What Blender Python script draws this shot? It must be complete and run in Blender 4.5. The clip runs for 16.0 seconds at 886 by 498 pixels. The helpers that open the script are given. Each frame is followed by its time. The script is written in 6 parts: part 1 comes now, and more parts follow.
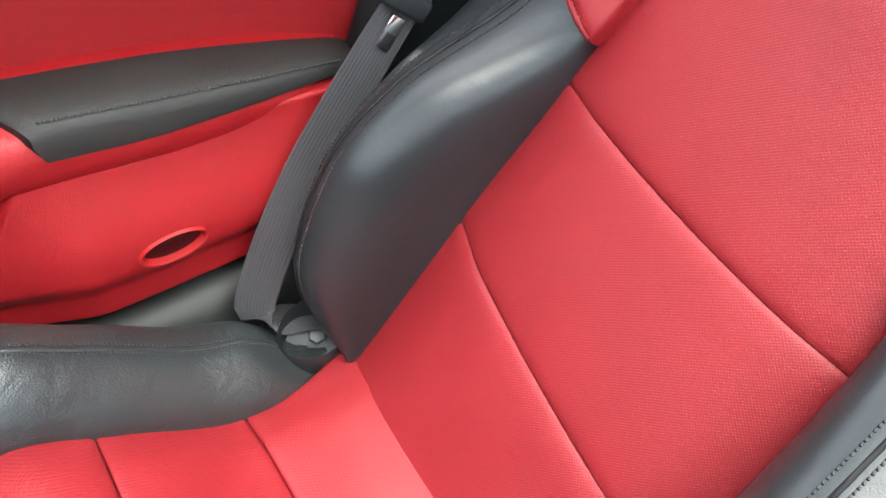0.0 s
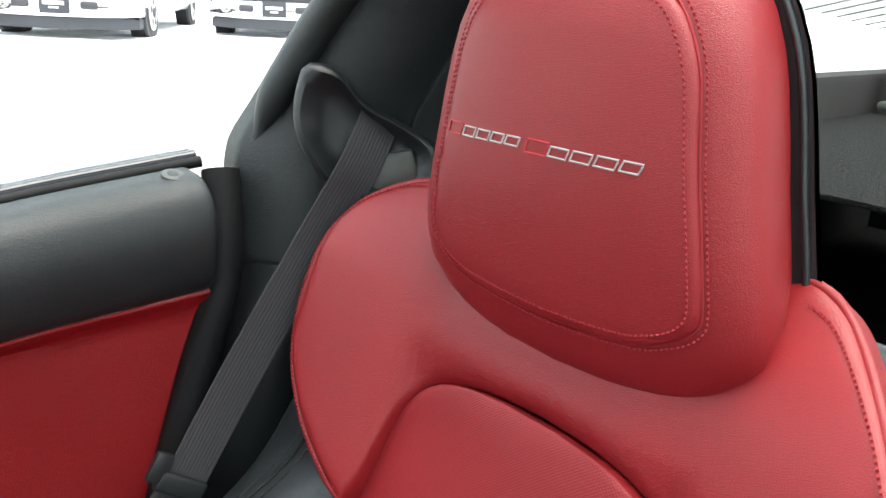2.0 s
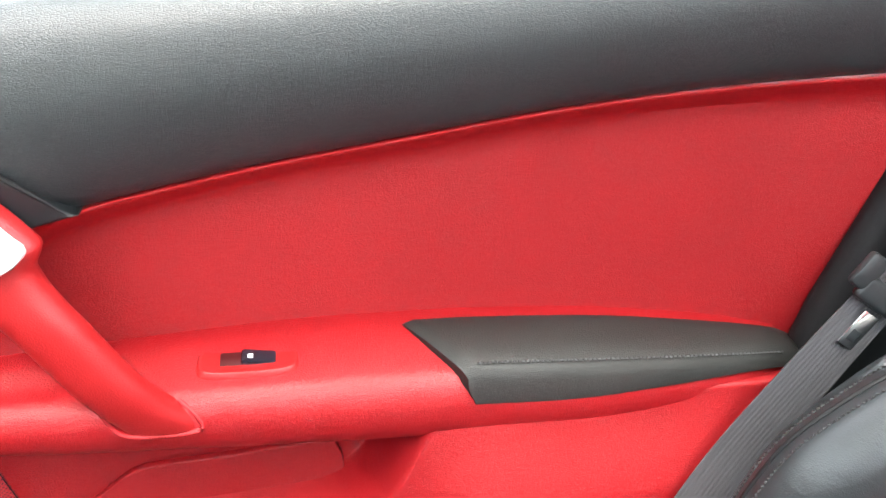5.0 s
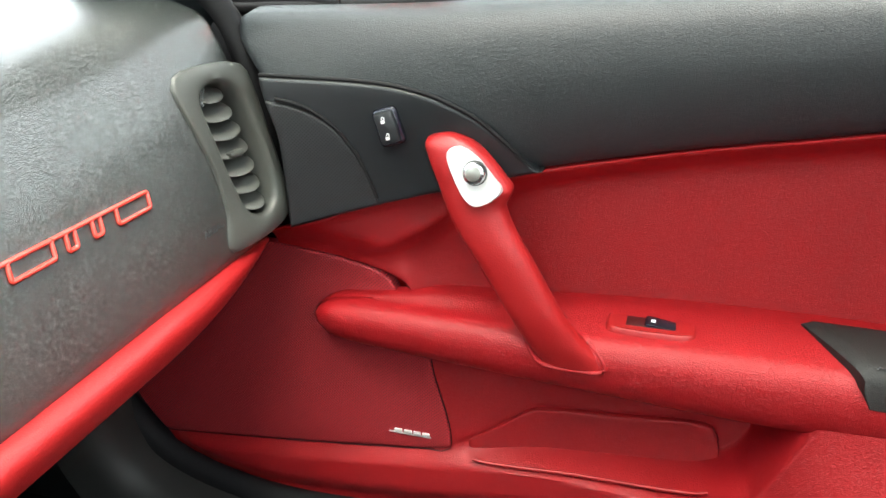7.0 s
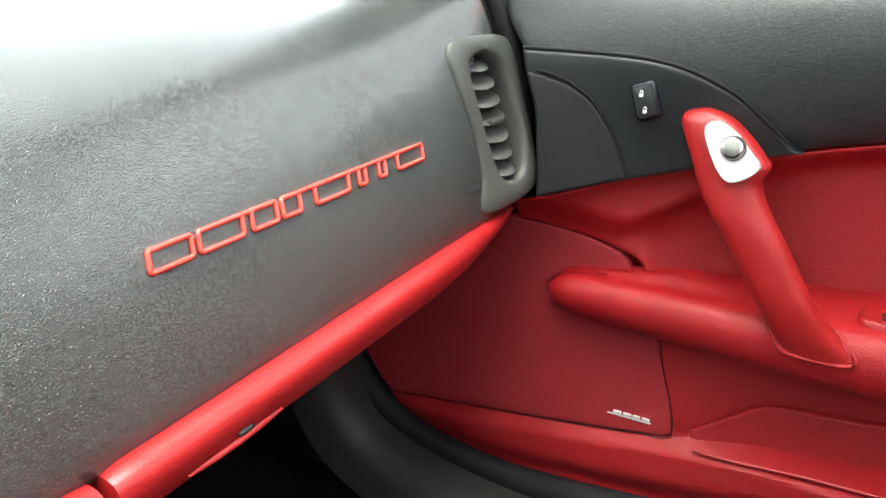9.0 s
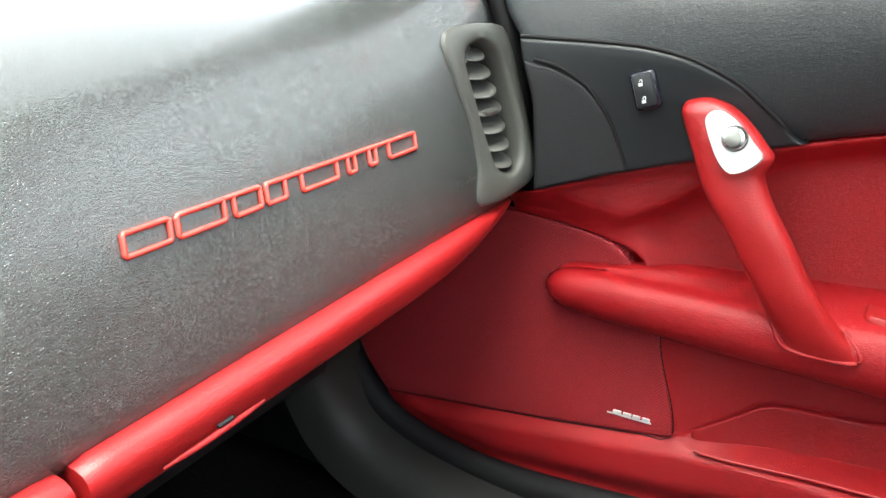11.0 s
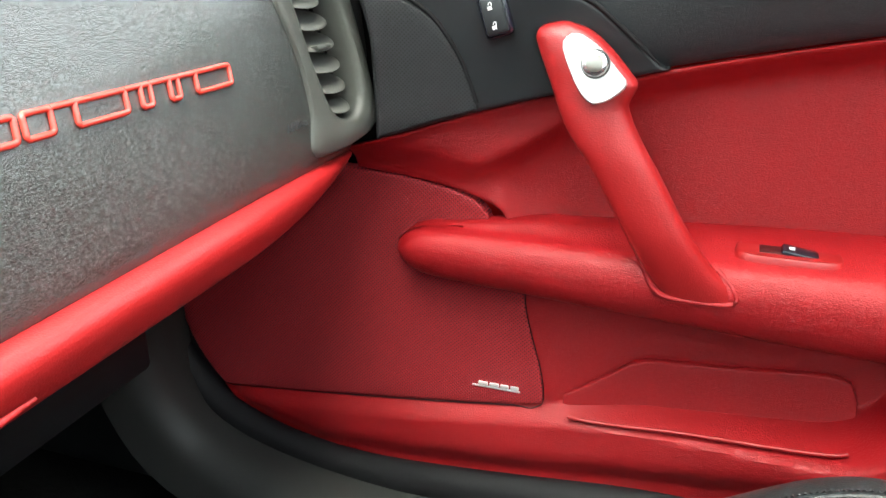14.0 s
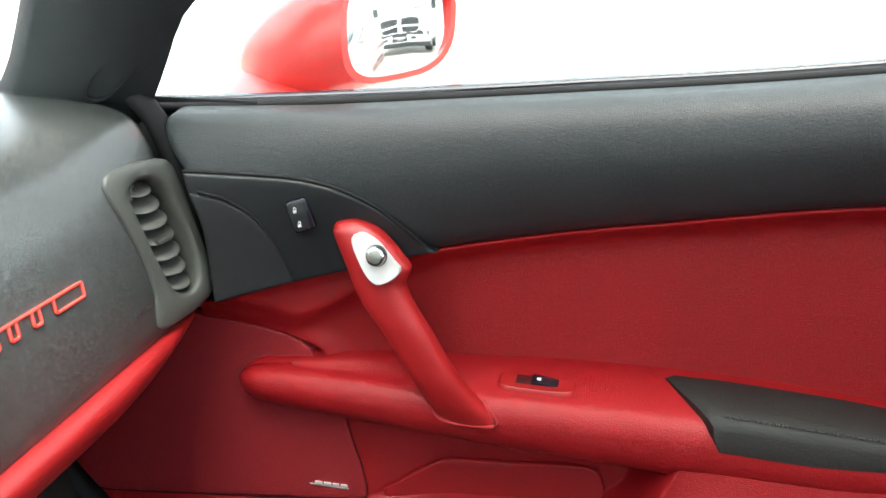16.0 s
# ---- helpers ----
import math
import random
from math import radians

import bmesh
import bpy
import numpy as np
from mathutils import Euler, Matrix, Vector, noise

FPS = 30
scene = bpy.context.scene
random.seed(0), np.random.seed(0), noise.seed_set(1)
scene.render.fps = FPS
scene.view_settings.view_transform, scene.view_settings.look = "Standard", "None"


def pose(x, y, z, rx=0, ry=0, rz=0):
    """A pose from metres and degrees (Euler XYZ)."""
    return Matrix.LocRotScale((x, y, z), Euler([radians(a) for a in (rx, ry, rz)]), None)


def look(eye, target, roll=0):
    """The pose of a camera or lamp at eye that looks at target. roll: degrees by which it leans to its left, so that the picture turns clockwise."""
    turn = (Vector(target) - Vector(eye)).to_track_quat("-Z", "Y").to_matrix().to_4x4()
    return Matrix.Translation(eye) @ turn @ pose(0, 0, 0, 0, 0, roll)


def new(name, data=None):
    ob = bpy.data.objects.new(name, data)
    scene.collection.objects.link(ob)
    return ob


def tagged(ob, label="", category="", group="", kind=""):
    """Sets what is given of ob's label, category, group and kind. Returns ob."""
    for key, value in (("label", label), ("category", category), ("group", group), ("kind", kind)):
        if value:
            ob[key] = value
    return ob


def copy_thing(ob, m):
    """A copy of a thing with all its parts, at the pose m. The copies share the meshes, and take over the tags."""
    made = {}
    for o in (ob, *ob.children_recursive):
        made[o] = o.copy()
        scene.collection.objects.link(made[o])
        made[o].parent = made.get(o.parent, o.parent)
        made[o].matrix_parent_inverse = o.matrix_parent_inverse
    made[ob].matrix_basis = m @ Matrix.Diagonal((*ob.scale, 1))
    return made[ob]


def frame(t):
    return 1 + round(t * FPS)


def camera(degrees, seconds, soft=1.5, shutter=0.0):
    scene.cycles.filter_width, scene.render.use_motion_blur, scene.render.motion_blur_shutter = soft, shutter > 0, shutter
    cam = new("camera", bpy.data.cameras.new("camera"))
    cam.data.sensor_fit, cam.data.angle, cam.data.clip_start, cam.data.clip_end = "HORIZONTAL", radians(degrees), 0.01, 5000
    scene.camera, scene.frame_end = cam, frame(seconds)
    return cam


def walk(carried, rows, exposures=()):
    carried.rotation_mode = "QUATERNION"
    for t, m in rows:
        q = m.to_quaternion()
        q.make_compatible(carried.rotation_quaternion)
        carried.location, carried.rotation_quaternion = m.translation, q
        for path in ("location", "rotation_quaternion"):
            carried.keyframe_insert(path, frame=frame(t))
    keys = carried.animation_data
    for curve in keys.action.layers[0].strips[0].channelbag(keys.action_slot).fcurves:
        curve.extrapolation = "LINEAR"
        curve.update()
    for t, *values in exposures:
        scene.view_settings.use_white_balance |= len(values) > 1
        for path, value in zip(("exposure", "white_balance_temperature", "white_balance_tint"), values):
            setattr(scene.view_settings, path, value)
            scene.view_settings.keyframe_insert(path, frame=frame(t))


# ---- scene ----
cam = camera(56.8, 16.0)
PATH = [
    (0, (-0.046, 0.102, 1.083), (0.872, 1.132, -0.365), 11.3),
    (0.3, (-0.023, 0.083, 1.099), (1.009, 1.192, -0.206), 9.6),
    (0.5, (0.002, 0.057, 1.094), (1.075, 1.264, -0.086), 7.9),
    (0.8, (0.059, 0.006, 1.120), (1.126, 1.328, 0.063), 4.9),
    (1, (0.098, -0.006, 1.136), (1.174, 1.355, 0.141), 3.0),
    (1.5, (0.08, -0.012, 1.147), (1.309, 1.355, 0.359), 4.1),
    (2, (0.084, -0.033, 1.169), (1.342, 1.4, 0.565), 2.9),
    (2.5, (0.065, -0.01, 1.162), (1.384, 1.402, 0.644), 2.9),
    (3, (0.039, 0.058, 1.098), (1.363, 1.48, 0.623), 3.9),
    (3.5, (-0.019, 0.115, 1.016), (1.051, 1.734, 0.534), 3.2),
    (4, (-0.04, 0.133, 0.928), (0.721, 1.908, 0.407), 2.7),
    (4.3, (-0.093, 0.163, 0.956), (0.652, 1.885, 0.263), 4.4),
    (4.6, (-0.132, 0.164, 0.952), (0.51, 1.906, 0.207), 4.8),
    (5, (-0.13, 0.176, 1.02), (0.232, 1.894, 0.061), 3.1),
    (7.5, (-0.188, -0.014, 0.967), (-0.869, 1.698, 0.189), 0.1),
    (8, (-0.208, -0.044, 0.955), (-1.028, 1.612, 0.19), -0.3),
    (10.5, (-0.198, -0.016, 0.924), (-1.164, 1.574, 0.191), -0.7),
    (11, (-0.2, -0.017, 0.918), (-1.153, 1.584, 0.19), -0.6),
    (11.5, (-0.212, -0.006, 0.886), (-1.161, 1.601, 0.168), -0.5),
    (12, (-0.209, 0.006, 0.887), (-1.146, 1.622, 0.174), -0.4),
    (12.5, (-0.212, 0.008, 0.88), (-1.133, 1.626, 0.149), -0.4),
    (13, (-0.245, 0.051, 0.84), (-1.166, 1.669, 0.112), -0.9),
    (13.5, (-0.272, 0.061, 0.879), (-1.093, 1.733, 0.152), -1.4),
    (14, (-0.235, 0.062, 0.849), (-0.853, 1.813, 0.105), 0.0),
    (14.5, (-0.189, 0.104, 0.858), (-0.621, 1.917, 0.133), 0.7),
    (15, (-0.189, 0.089, 0.879), (-0.581, 1.912, 0.156), 0.9),
    (15.5, (-0.163, 0.038, 0.952), (-0.556, 1.861, 0.232), 0.8),
    (16, (-0.105, -0.033, 1.059), (-0.502, 1.786, 0.33), 0.3),
]
walk(cam, [(t, look(eye, target, roll)) for t, eye, target, roll in PATH], ((0, 3.40, 6450, 7), (0.5, 3.65, 6450, 7), (1.5, 3.25, 6450, 7), (2.0, 2.55, 6550, 3), (2.5, 1.60, 6700, 0), (3.0, 1.05, 6750, 2), (3.6, 1.20, 6650, 2), (4.0, 2.20, 6550, 5), (4.5, 3.75, 6450, 9), (5.0, 4.05, 6650, 7), (7.5, 3.00, 6750, 2), (11.0, 3.20, 6650, 4), (12.0, 3.40, 6650, 4), (13.5, 3.35, 6750, 2), (14.0, 3.30, 6700, 2), (14.5, 3.85, 6650, 3), (15.0, 4.00, 6650, 4), (15.5, 3.75, 6650, 4), (16.0, 2.72, 6550, 2)))

# ---------------------------------------------------------------- world and light
world = bpy.data.worlds.new("overcast_sky")
scene.world = world
world.use_nodes = True
wn = world.node_tree.nodes
sky = wn.new("ShaderNodeTexSky")
sky.sky_type, sky.sun_disc = "NISHITA", False
sky.sun_elevation, sky.sun_rotation = radians(78), radians(160)
sky.air_density, sky.dust_density, sky.ozone_density = 1.0, 4.0, 1.0
wn["Background"].inputs["Strength"].default_value = 0.15
cloud = wn.new("ShaderNodeMix")
cloud.data_type = "RGBA"
cloud.inputs["Factor"].default_value = 0.7
cloud.inputs[7].default_value = (4.3, 4.4, 4.5, 1)
world.node_tree.links.new(sky.outputs[0], cloud.inputs[6])
world.node_tree.links.new(cloud.outputs[2], wn["Background"].inputs["Color"])

sun_data = bpy.data.lights.new("sun", "SUN")
sun_data.energy, sun_data.angle, sun_data.color = 0.9, radians(50), (1.0, 0.96, 0.91)
sun = new("sun", sun_data)
sun.matrix_world = look((0.6, -1.6, 8.0), (0, 0, 0))

# ---------------------------------------------------------------- materials
def node_material(name):
    m = bpy.data.materials.new(name)
    m.use_nodes = True
    return m, m.node_tree.nodes, m.node_tree.links, m.node_tree.nodes["Principled BSDF"]


def surface(name, color, rough=0.5, metal=0.0, grain=None, vary=0.12, vary_scale=9.0, spec=0.5, coat=0.0,
            rough_vary=0.12, sheen=0.0, coat_rough=0.08):
    """grain: rows of (kind, scale, strength in mm)."""
    m, n, l, b = node_material(name)
    tc = n.new("ShaderNodeTexCoord")
    b.inputs["Metallic"].default_value = metal
    b.inputs["Specular IOR Level"].default_value = spec
    b.inputs["Coat Weight"].default_value = coat
    b.inputs["Coat Roughness"].default_value = coat_rough
    b.inputs["Sheen Weight"].default_value = sheen
    broad = n.new("ShaderNodeTexNoise")
    broad.inputs["Scale"].default_value, broad.inputs["Detail"].default_value = vary_scale, 5.0
    l.new(tc.outputs["Object"], broad.inputs["Vector"])
    fine = n.new("ShaderNodeTexNoise")
    fine.inputs["Scale"].default_value, fine.inputs["Detail"].default_value = vary_scale * 23, 3.0
    l.new(tc.outputs["Object"], fine.inputs["Vector"])
    both = n.new("ShaderNodeMath")
    both.operation = "MULTIPLY_ADD"
    both.inputs[1].default_value = 0.35
    l.new(fine.outputs["Fac"], both.inputs[0])
    l.new(broad.outputs["Fac"], both.inputs[2])
    ramp = n.new("ShaderNodeMapRange")
    ramp.inputs["From Min"].default_value, ramp.inputs["From Max"].default_value = 0.4, 1.0
    ramp.inputs["To Min"].default_value, ramp.inputs["To Max"].default_value = 1 - vary, 1 + vary
    l.new(both.outputs[0], ramp.inputs["Value"])
    hue = n.new("ShaderNodeMix")
    hue.data_type, hue.blend_type = "RGBA", "MULTIPLY"
    hue.inputs["Factor"].default_value = 1.0
    hue.inputs[6].default_value = (*color, 1)
    l.new(ramp.outputs["Result"], hue.inputs[7])
    l.new(hue.outputs[2], b.inputs["Base Color"])
    rr = n.new("ShaderNodeMapRange")
    rr.inputs["From Min"].default_value, rr.inputs["From Max"].default_value = 0.3, 0.7
    rr.inputs["To Min"].default_value = max(0.02, rough - rough_vary * rough)
    rr.inputs["To Max"].default_value = min(1, rough + rough_vary * rough)
    l.new(broad.outputs["Fac"], rr.inputs["Value"])
    l.new(rr.outputs["Result"], b.inputs["Roughness"])
    last = None
    for kind, scale, mm in grain or ():
        if kind == "cells":
            t = n.new("ShaderNodeTexVoronoi")
            t.feature = "SMOOTH_F1"
            t.inputs["Smoothness"].default_value = 0.4
            out = t.outputs["Distance"]
        elif kind == "cracks":
            t = n.new("ShaderNodeTexVoronoi")
            t.feature = "DISTANCE_TO_EDGE"
            out = t.outputs["Distance"]
        elif kind == "creases":
            t = n.new("ShaderNodeTexVoronoi")
            t.feature = "DISTANCE_TO_EDGE"
            lim = n.new("ShaderNodeMapRange")
            lim.interpolation_type = "SMOOTHSTEP"
            lim.inputs["From Min"].default_value, lim.inputs["From Max"].default_value = 0.0, 0.22
            l.new(t.outputs["Distance"], lim.inputs["Value"])
            out = lim.outputs["Result"]
        elif kind in ("dots", "seat_dots"):
            t = n.new("ShaderNodeTexVoronoi")
            t.voronoi_dimensions = "2D"
            t.inputs["Randomness"].default_value = 0.0
            lim = n.new("ShaderNodeMapRange")
            lim.inputs["From Min"].default_value, lim.inputs["From Max"].default_value = 0.12, 0.35
            l.new(t.outputs["Distance"], lim.inputs["Value"])
            out = lim.outputs["Result"]
            # no holes are cut: the shade inside each one is put into the colour
            if kind == "dots":
                holes = n.new("ShaderNodeMapRange")
                holes.inputs["From Min"].default_value, holes.inputs["From Max"].default_value = 0.22, 0.34
                holes.inputs["To Min"].default_value = 0.30
                l.new(t.outputs["Distance"], holes.inputs["Value"])
                hole_shade = n.new("ShaderNodeMix")
                hole_shade.data_type, hole_shade.blend_type = "RGBA", "MULTIPLY"
                hole_shade.inputs["Factor"].default_value = 1.0
                l.new(hue.outputs[2], hole_shade.inputs[6])
                l.new(holes.outputs["Result"], hole_shade.inputs[7])
                l.new(hole_shade.outputs[2], b.inputs["Base Color"])
        else:
            t = n.new("ShaderNodeTexNoise")
            t.inputs["Detail"].default_value = 4.0
            t.inputs["Distortion"].default_value = 0.6 if kind == "wrinkles" else 0.0
            out = t.outputs["Fac"]
        t.inputs["Scale"].default_value = scale
        warp = n.new("ShaderNodeMapping")
        if kind in ("cracks", "wrinkles"):
            warp.inputs["Scale"].default_value = (1.0, 0.6, 1.6)
            warp.inputs["Rotation"].default_value = (0.3, 0.4, 0.5)
        if kind in ("dots", "seat_dots"):
            sep = n.new("ShaderNodeSeparateXYZ")
            l.new(tc.outputs["Object"], sep.inputs[0])
            com = n.new("ShaderNodeCombineXYZ")
            l.new(sep.outputs["Y" if kind == "seat_dots" else "X"], com.inputs[0])
            up = n.new("ShaderNodeMath")
            up.operation = "MULTIPLY_ADD"
            up.inputs[1].default_value = 0.5 if kind == "seat_dots" else 0.0
            l.new(sep.outputs["X"], up.inputs[0])
            l.new(sep.outputs["Z"], up.inputs[2])
            l.new(up.outputs[0], com.inputs[1])
            warp.inputs["Rotation"].default_value = (0, 0, radians(45))
            l.new(com.outputs[0], warp.inputs["Vector"])
        elif kind == "creases":
            wob = n.new("ShaderNodeTexNoise")
            wob.inputs["Scale"].default_value, wob.inputs["Detail"].default_value = scale * 0.35, 2.0
            l.new(tc.outputs["Object"], wob.inputs["Vector"])
            drift = n.new("ShaderNodeVectorMath")
            drift.operation = "MULTIPLY_ADD"
            drift.inputs[1].default_value = (1.2 / scale,) * 3
            l.new(wob.outputs["Color"], drift.inputs[0])
            l.new(tc.outputs["Object"], drift.inputs[2])
            warp.inputs["Scale"].default_value = (0.48, 0.42, 1.30)
            l.new(drift.outputs[0], warp.inputs["Vector"])
        else:
            l.new(tc.outputs["Object"], warp.inputs["Vector"])
        l.new(warp.outputs["Vector"], t.inputs["Vector"])
        bump = n.new("ShaderNodeBump")
        bump.inputs["Distance"].default_value = mm / 1000
        bump.inputs["Strength"].default_value = 1.0
        l.new(out, bump.inputs["Height"])
        if last:
            l.new(last.outputs["Normal"], bump.inputs["Normal"])
        last = bump
    if last:
        l.new(last.outputs["Normal"], b.inputs["Normal"])
    return m


RED = (0.245, 0.0105, 0.0150)
leather_red = surface("red_leather", RED, 0.42, grain=[("creases", 900, 0.07), ("cells", 900, 0.16), ("wrinkles", 60, 0.18)], vary=0.10, spec=0.5)
leather_perforated = surface("red_perforated_leather", (0.225, 0.0120, 0.0165), 0.46,
                             grain=[("seat_dots", 400, 0.22), ("cells", 900, 0.15), ("wrinkles", 30, 0.6)], vary=0.10, spec=0.4)
vinyl_red = surface("red_vinyl", (0.292, 0.0060, 0.0095), 0.43, grain=[("creases", 640, 0.19), ("wrinkles", 240, 0.32)], vary=0.08, spec=0.38)
plastic_red = surface("smooth_red_plastic", (0.300, 0.010, 0.0115), 0.40, grain=[("cells", 700, 0.14), ("wrinkles", 330, 0.22)], vary=0.06, spec=0.5)
mesh_red = surface("red_speaker_mesh", (0.340, 0.021, 0.028), 0.5, grain=[("dots", 340, 0.6)], vary=0.08, spec=0.35)
leather_black = surface("black_leather", (0.0175, 0.0205, 0.0225), 0.34, grain=[("cells", 800, 0.12), ("wrinkles", 45, 0.5)], vary=0.15, spec=0.5)
leather_worn = surface("creased_black_leather", (0.022, 0.0265, 0.0280), 0.34, grain=[("cells", 600, 0.3), ("wrinkles", 22, 3.0)], vary=0.18, spec=0.55)
vinyl_black = surface("grained_black_vinyl", (0.0145, 0.0185, 0.0200), 0.44, grain=[("creases", 700, 0.14), ("wrinkles", 230, 0.2)], vary=0.12, spec=0.45)
dash_black = surface("wrinkle_grained_dash_vinyl", (0.028, 0.0320, 0.0298), 0.24, grain=[("creases", 600, 0.19), ("wrinkles", 300, 0.3)], vary=0.14, spec=1.0, coat=0.6, coat_rough=0.25)
plastic_black = surface("satin_black_plastic", (0.011, 0.0132, 0.0148), 0.42, grain=[("cells", 1500, 0.06)], vary=0.08, spec=0.45)
plastic_grey = surface("dark_grey_plastic", (0.060, 0.064, 0.058), 0.42, grain=[("cells", 1100, 0.1)], vary=0.08, spec=0.45)
mesh_black = surface("black_speaker_mesh", (0.019, 0.0205, 0.0225), 0.55, grain=[("dots", 400, 0.15)], vary=0.08, spec=0.35)
rubber = surface("matt_black_rubber", (0.008, 0.008, 0.009), 0.65, grain=[("noise", 300, 0.2)], vary=0.15, spec=0.22)
gloss_black = surface("glossy_black_trim", (0.010, 0.011, 0.018), 0.12, vary=0.05, spec=0.5)
webbing = surface("charcoal_belt_webbing", (0.034, 0.033, 0.037), 0.55, grain=[("noise", 900, 0.3)], vary=0.10, spec=0.4, sheen=0.2)
carpet = surface("black_carpet", (0.011, 0.012, 0.012), 0.95, grain=[("noise", 500, 4.0), ("noise", 120, 4.0)], vary=0.4, vary_scale=40, spec=0.1)
headliner = surface("black_headliner", (0.024, 0.024, 0.025), 0.9, grain=[("noise", 700, 0.3)], vary=0.15, spec=0.2)
silver = surface("satin_silver_plastic", (0.72, 0.72, 0.70), 0.35, metal=0.35, vary=0.04)
chrome = surface("chrome", (0.85, 0.85, 0.86), 0.08, metal=1.0, vary=0.03)
steel = surface("brushed_steel", (0.6, 0.6, 0.6), 0.25, metal=1.0, vary=0.05)
dull_steel = surface("dull_steel", (0.30, 0.30, 0.27), 0.35, metal=0.8, vary=0.05)
thread_red = surface("red_thread", (0.299, 0.023, 0.0299), 0.7, vary=0.1, spec=0.3)
pad_black = surface("matt_black_pad_leather", (0.013, 0.0135, 0.0128), 0.58, grain=[("creases", 700, 0.12), ("wrinkles", 120, 0.3)], vary=0.12, spec=0.4)
thread_grey = surface("charcoal_thread", (0.040, 0.040, 0.043), 0.7, vary=0.1, spec=0.3)
thread_bright = surface("bright_red_embroidery_thread", (0.45, 0.02, 0.03), 0.5, vary=0.1, spec=0.5)
thread_silver = surface("silver_embroidery_thread", (0.42, 0.41, 0.39), 0.5, vary=0.1, spec=0.5)
badge_red = surface("glossy_red_raised_badge", (0.62, 0.05, 0.035), 0.15, vary=0.05, coat=0.6)
white_mark = surface("white_print", (0.75, 0.75, 0.75), 0.6, vary=0.02)
paint_red = surface("red_car_paint", (0.60, 0.02, 0.016), 0.22, vary=0.03, coat=1.0)
paint_white = surface("white_truck_paint", (0.78, 0.79, 0.80), 0.25, vary=0.04, vary_scale=1.5, coat=0.8)
truck_dark = surface("dark_truck_plastic", (0.035, 0.038, 0.045), 0.5, vary=0.1, vary_scale=3)
lamp_clear = surface("clear_headlamp", (0.55, 0.56, 0.56), 0.12, metal=0.5, vary=0.1, vary_scale=6)
lamp_amber = surface("amber_lamp", (0.75, 0.30, 0.06), 0.2, vary=0.1)
tyre = surface("tyre_rubber", (0.02, 0.02, 0.021), 0.75, grain=[("noise", 40, 3.0)], vary=0.2, vary_scale=5)
dark_glass = surface("dark_window_glass", (0.03, 0.035, 0.04), 0.05, vary=0.03, spec=0.6)
mirror_glass = surface("mirror_glass", (0.9, 0.9, 0.9), 0.01, metal=1.0, vary=0.0, rough_vary=0)


def clear_glass(name, tint):
    m, n, l, b = node_material(name)
    b.inputs["Base Color"].default_value = (*tint, 1)
    b.inputs["Transmission Weight"].default_value = 1.0
    b.inputs["Roughness"].default_value = 0.0
    b.inputs["IOR"].default_value = 1.0 + 0.45
    return m


glass = clear_glass("window_glass", (0.93, 0.97, 0.95))


def tinted_pane(name, tint):
    """A thin smoked pane: light passes straight through, dimmed."""
    m, n, l, b = node_material(name)
    clear = n.new("ShaderNodeBsdfTransparent")
    clear.inputs["Color"].default_value = (*tint, 1)
    b.inputs["Base Color"].default_value = (0.02, 0.02, 0.02, 1)
    b.inputs["Roughness"].default_value = 0.02
    mix = n.new("ShaderNodeMixShader")
    mix.inputs["Fac"].default_value = 0.06
    l.new(clear.outputs[0], mix.inputs[1])
    l.new(b.outputs[0], mix.inputs[2])
    l.new(mix.outputs[0], n["Material Output"].inputs["Surface"])
    return m


roof_glass = tinted_pane("smoked_roof_panel", (0.93, 0.95, 0.94))


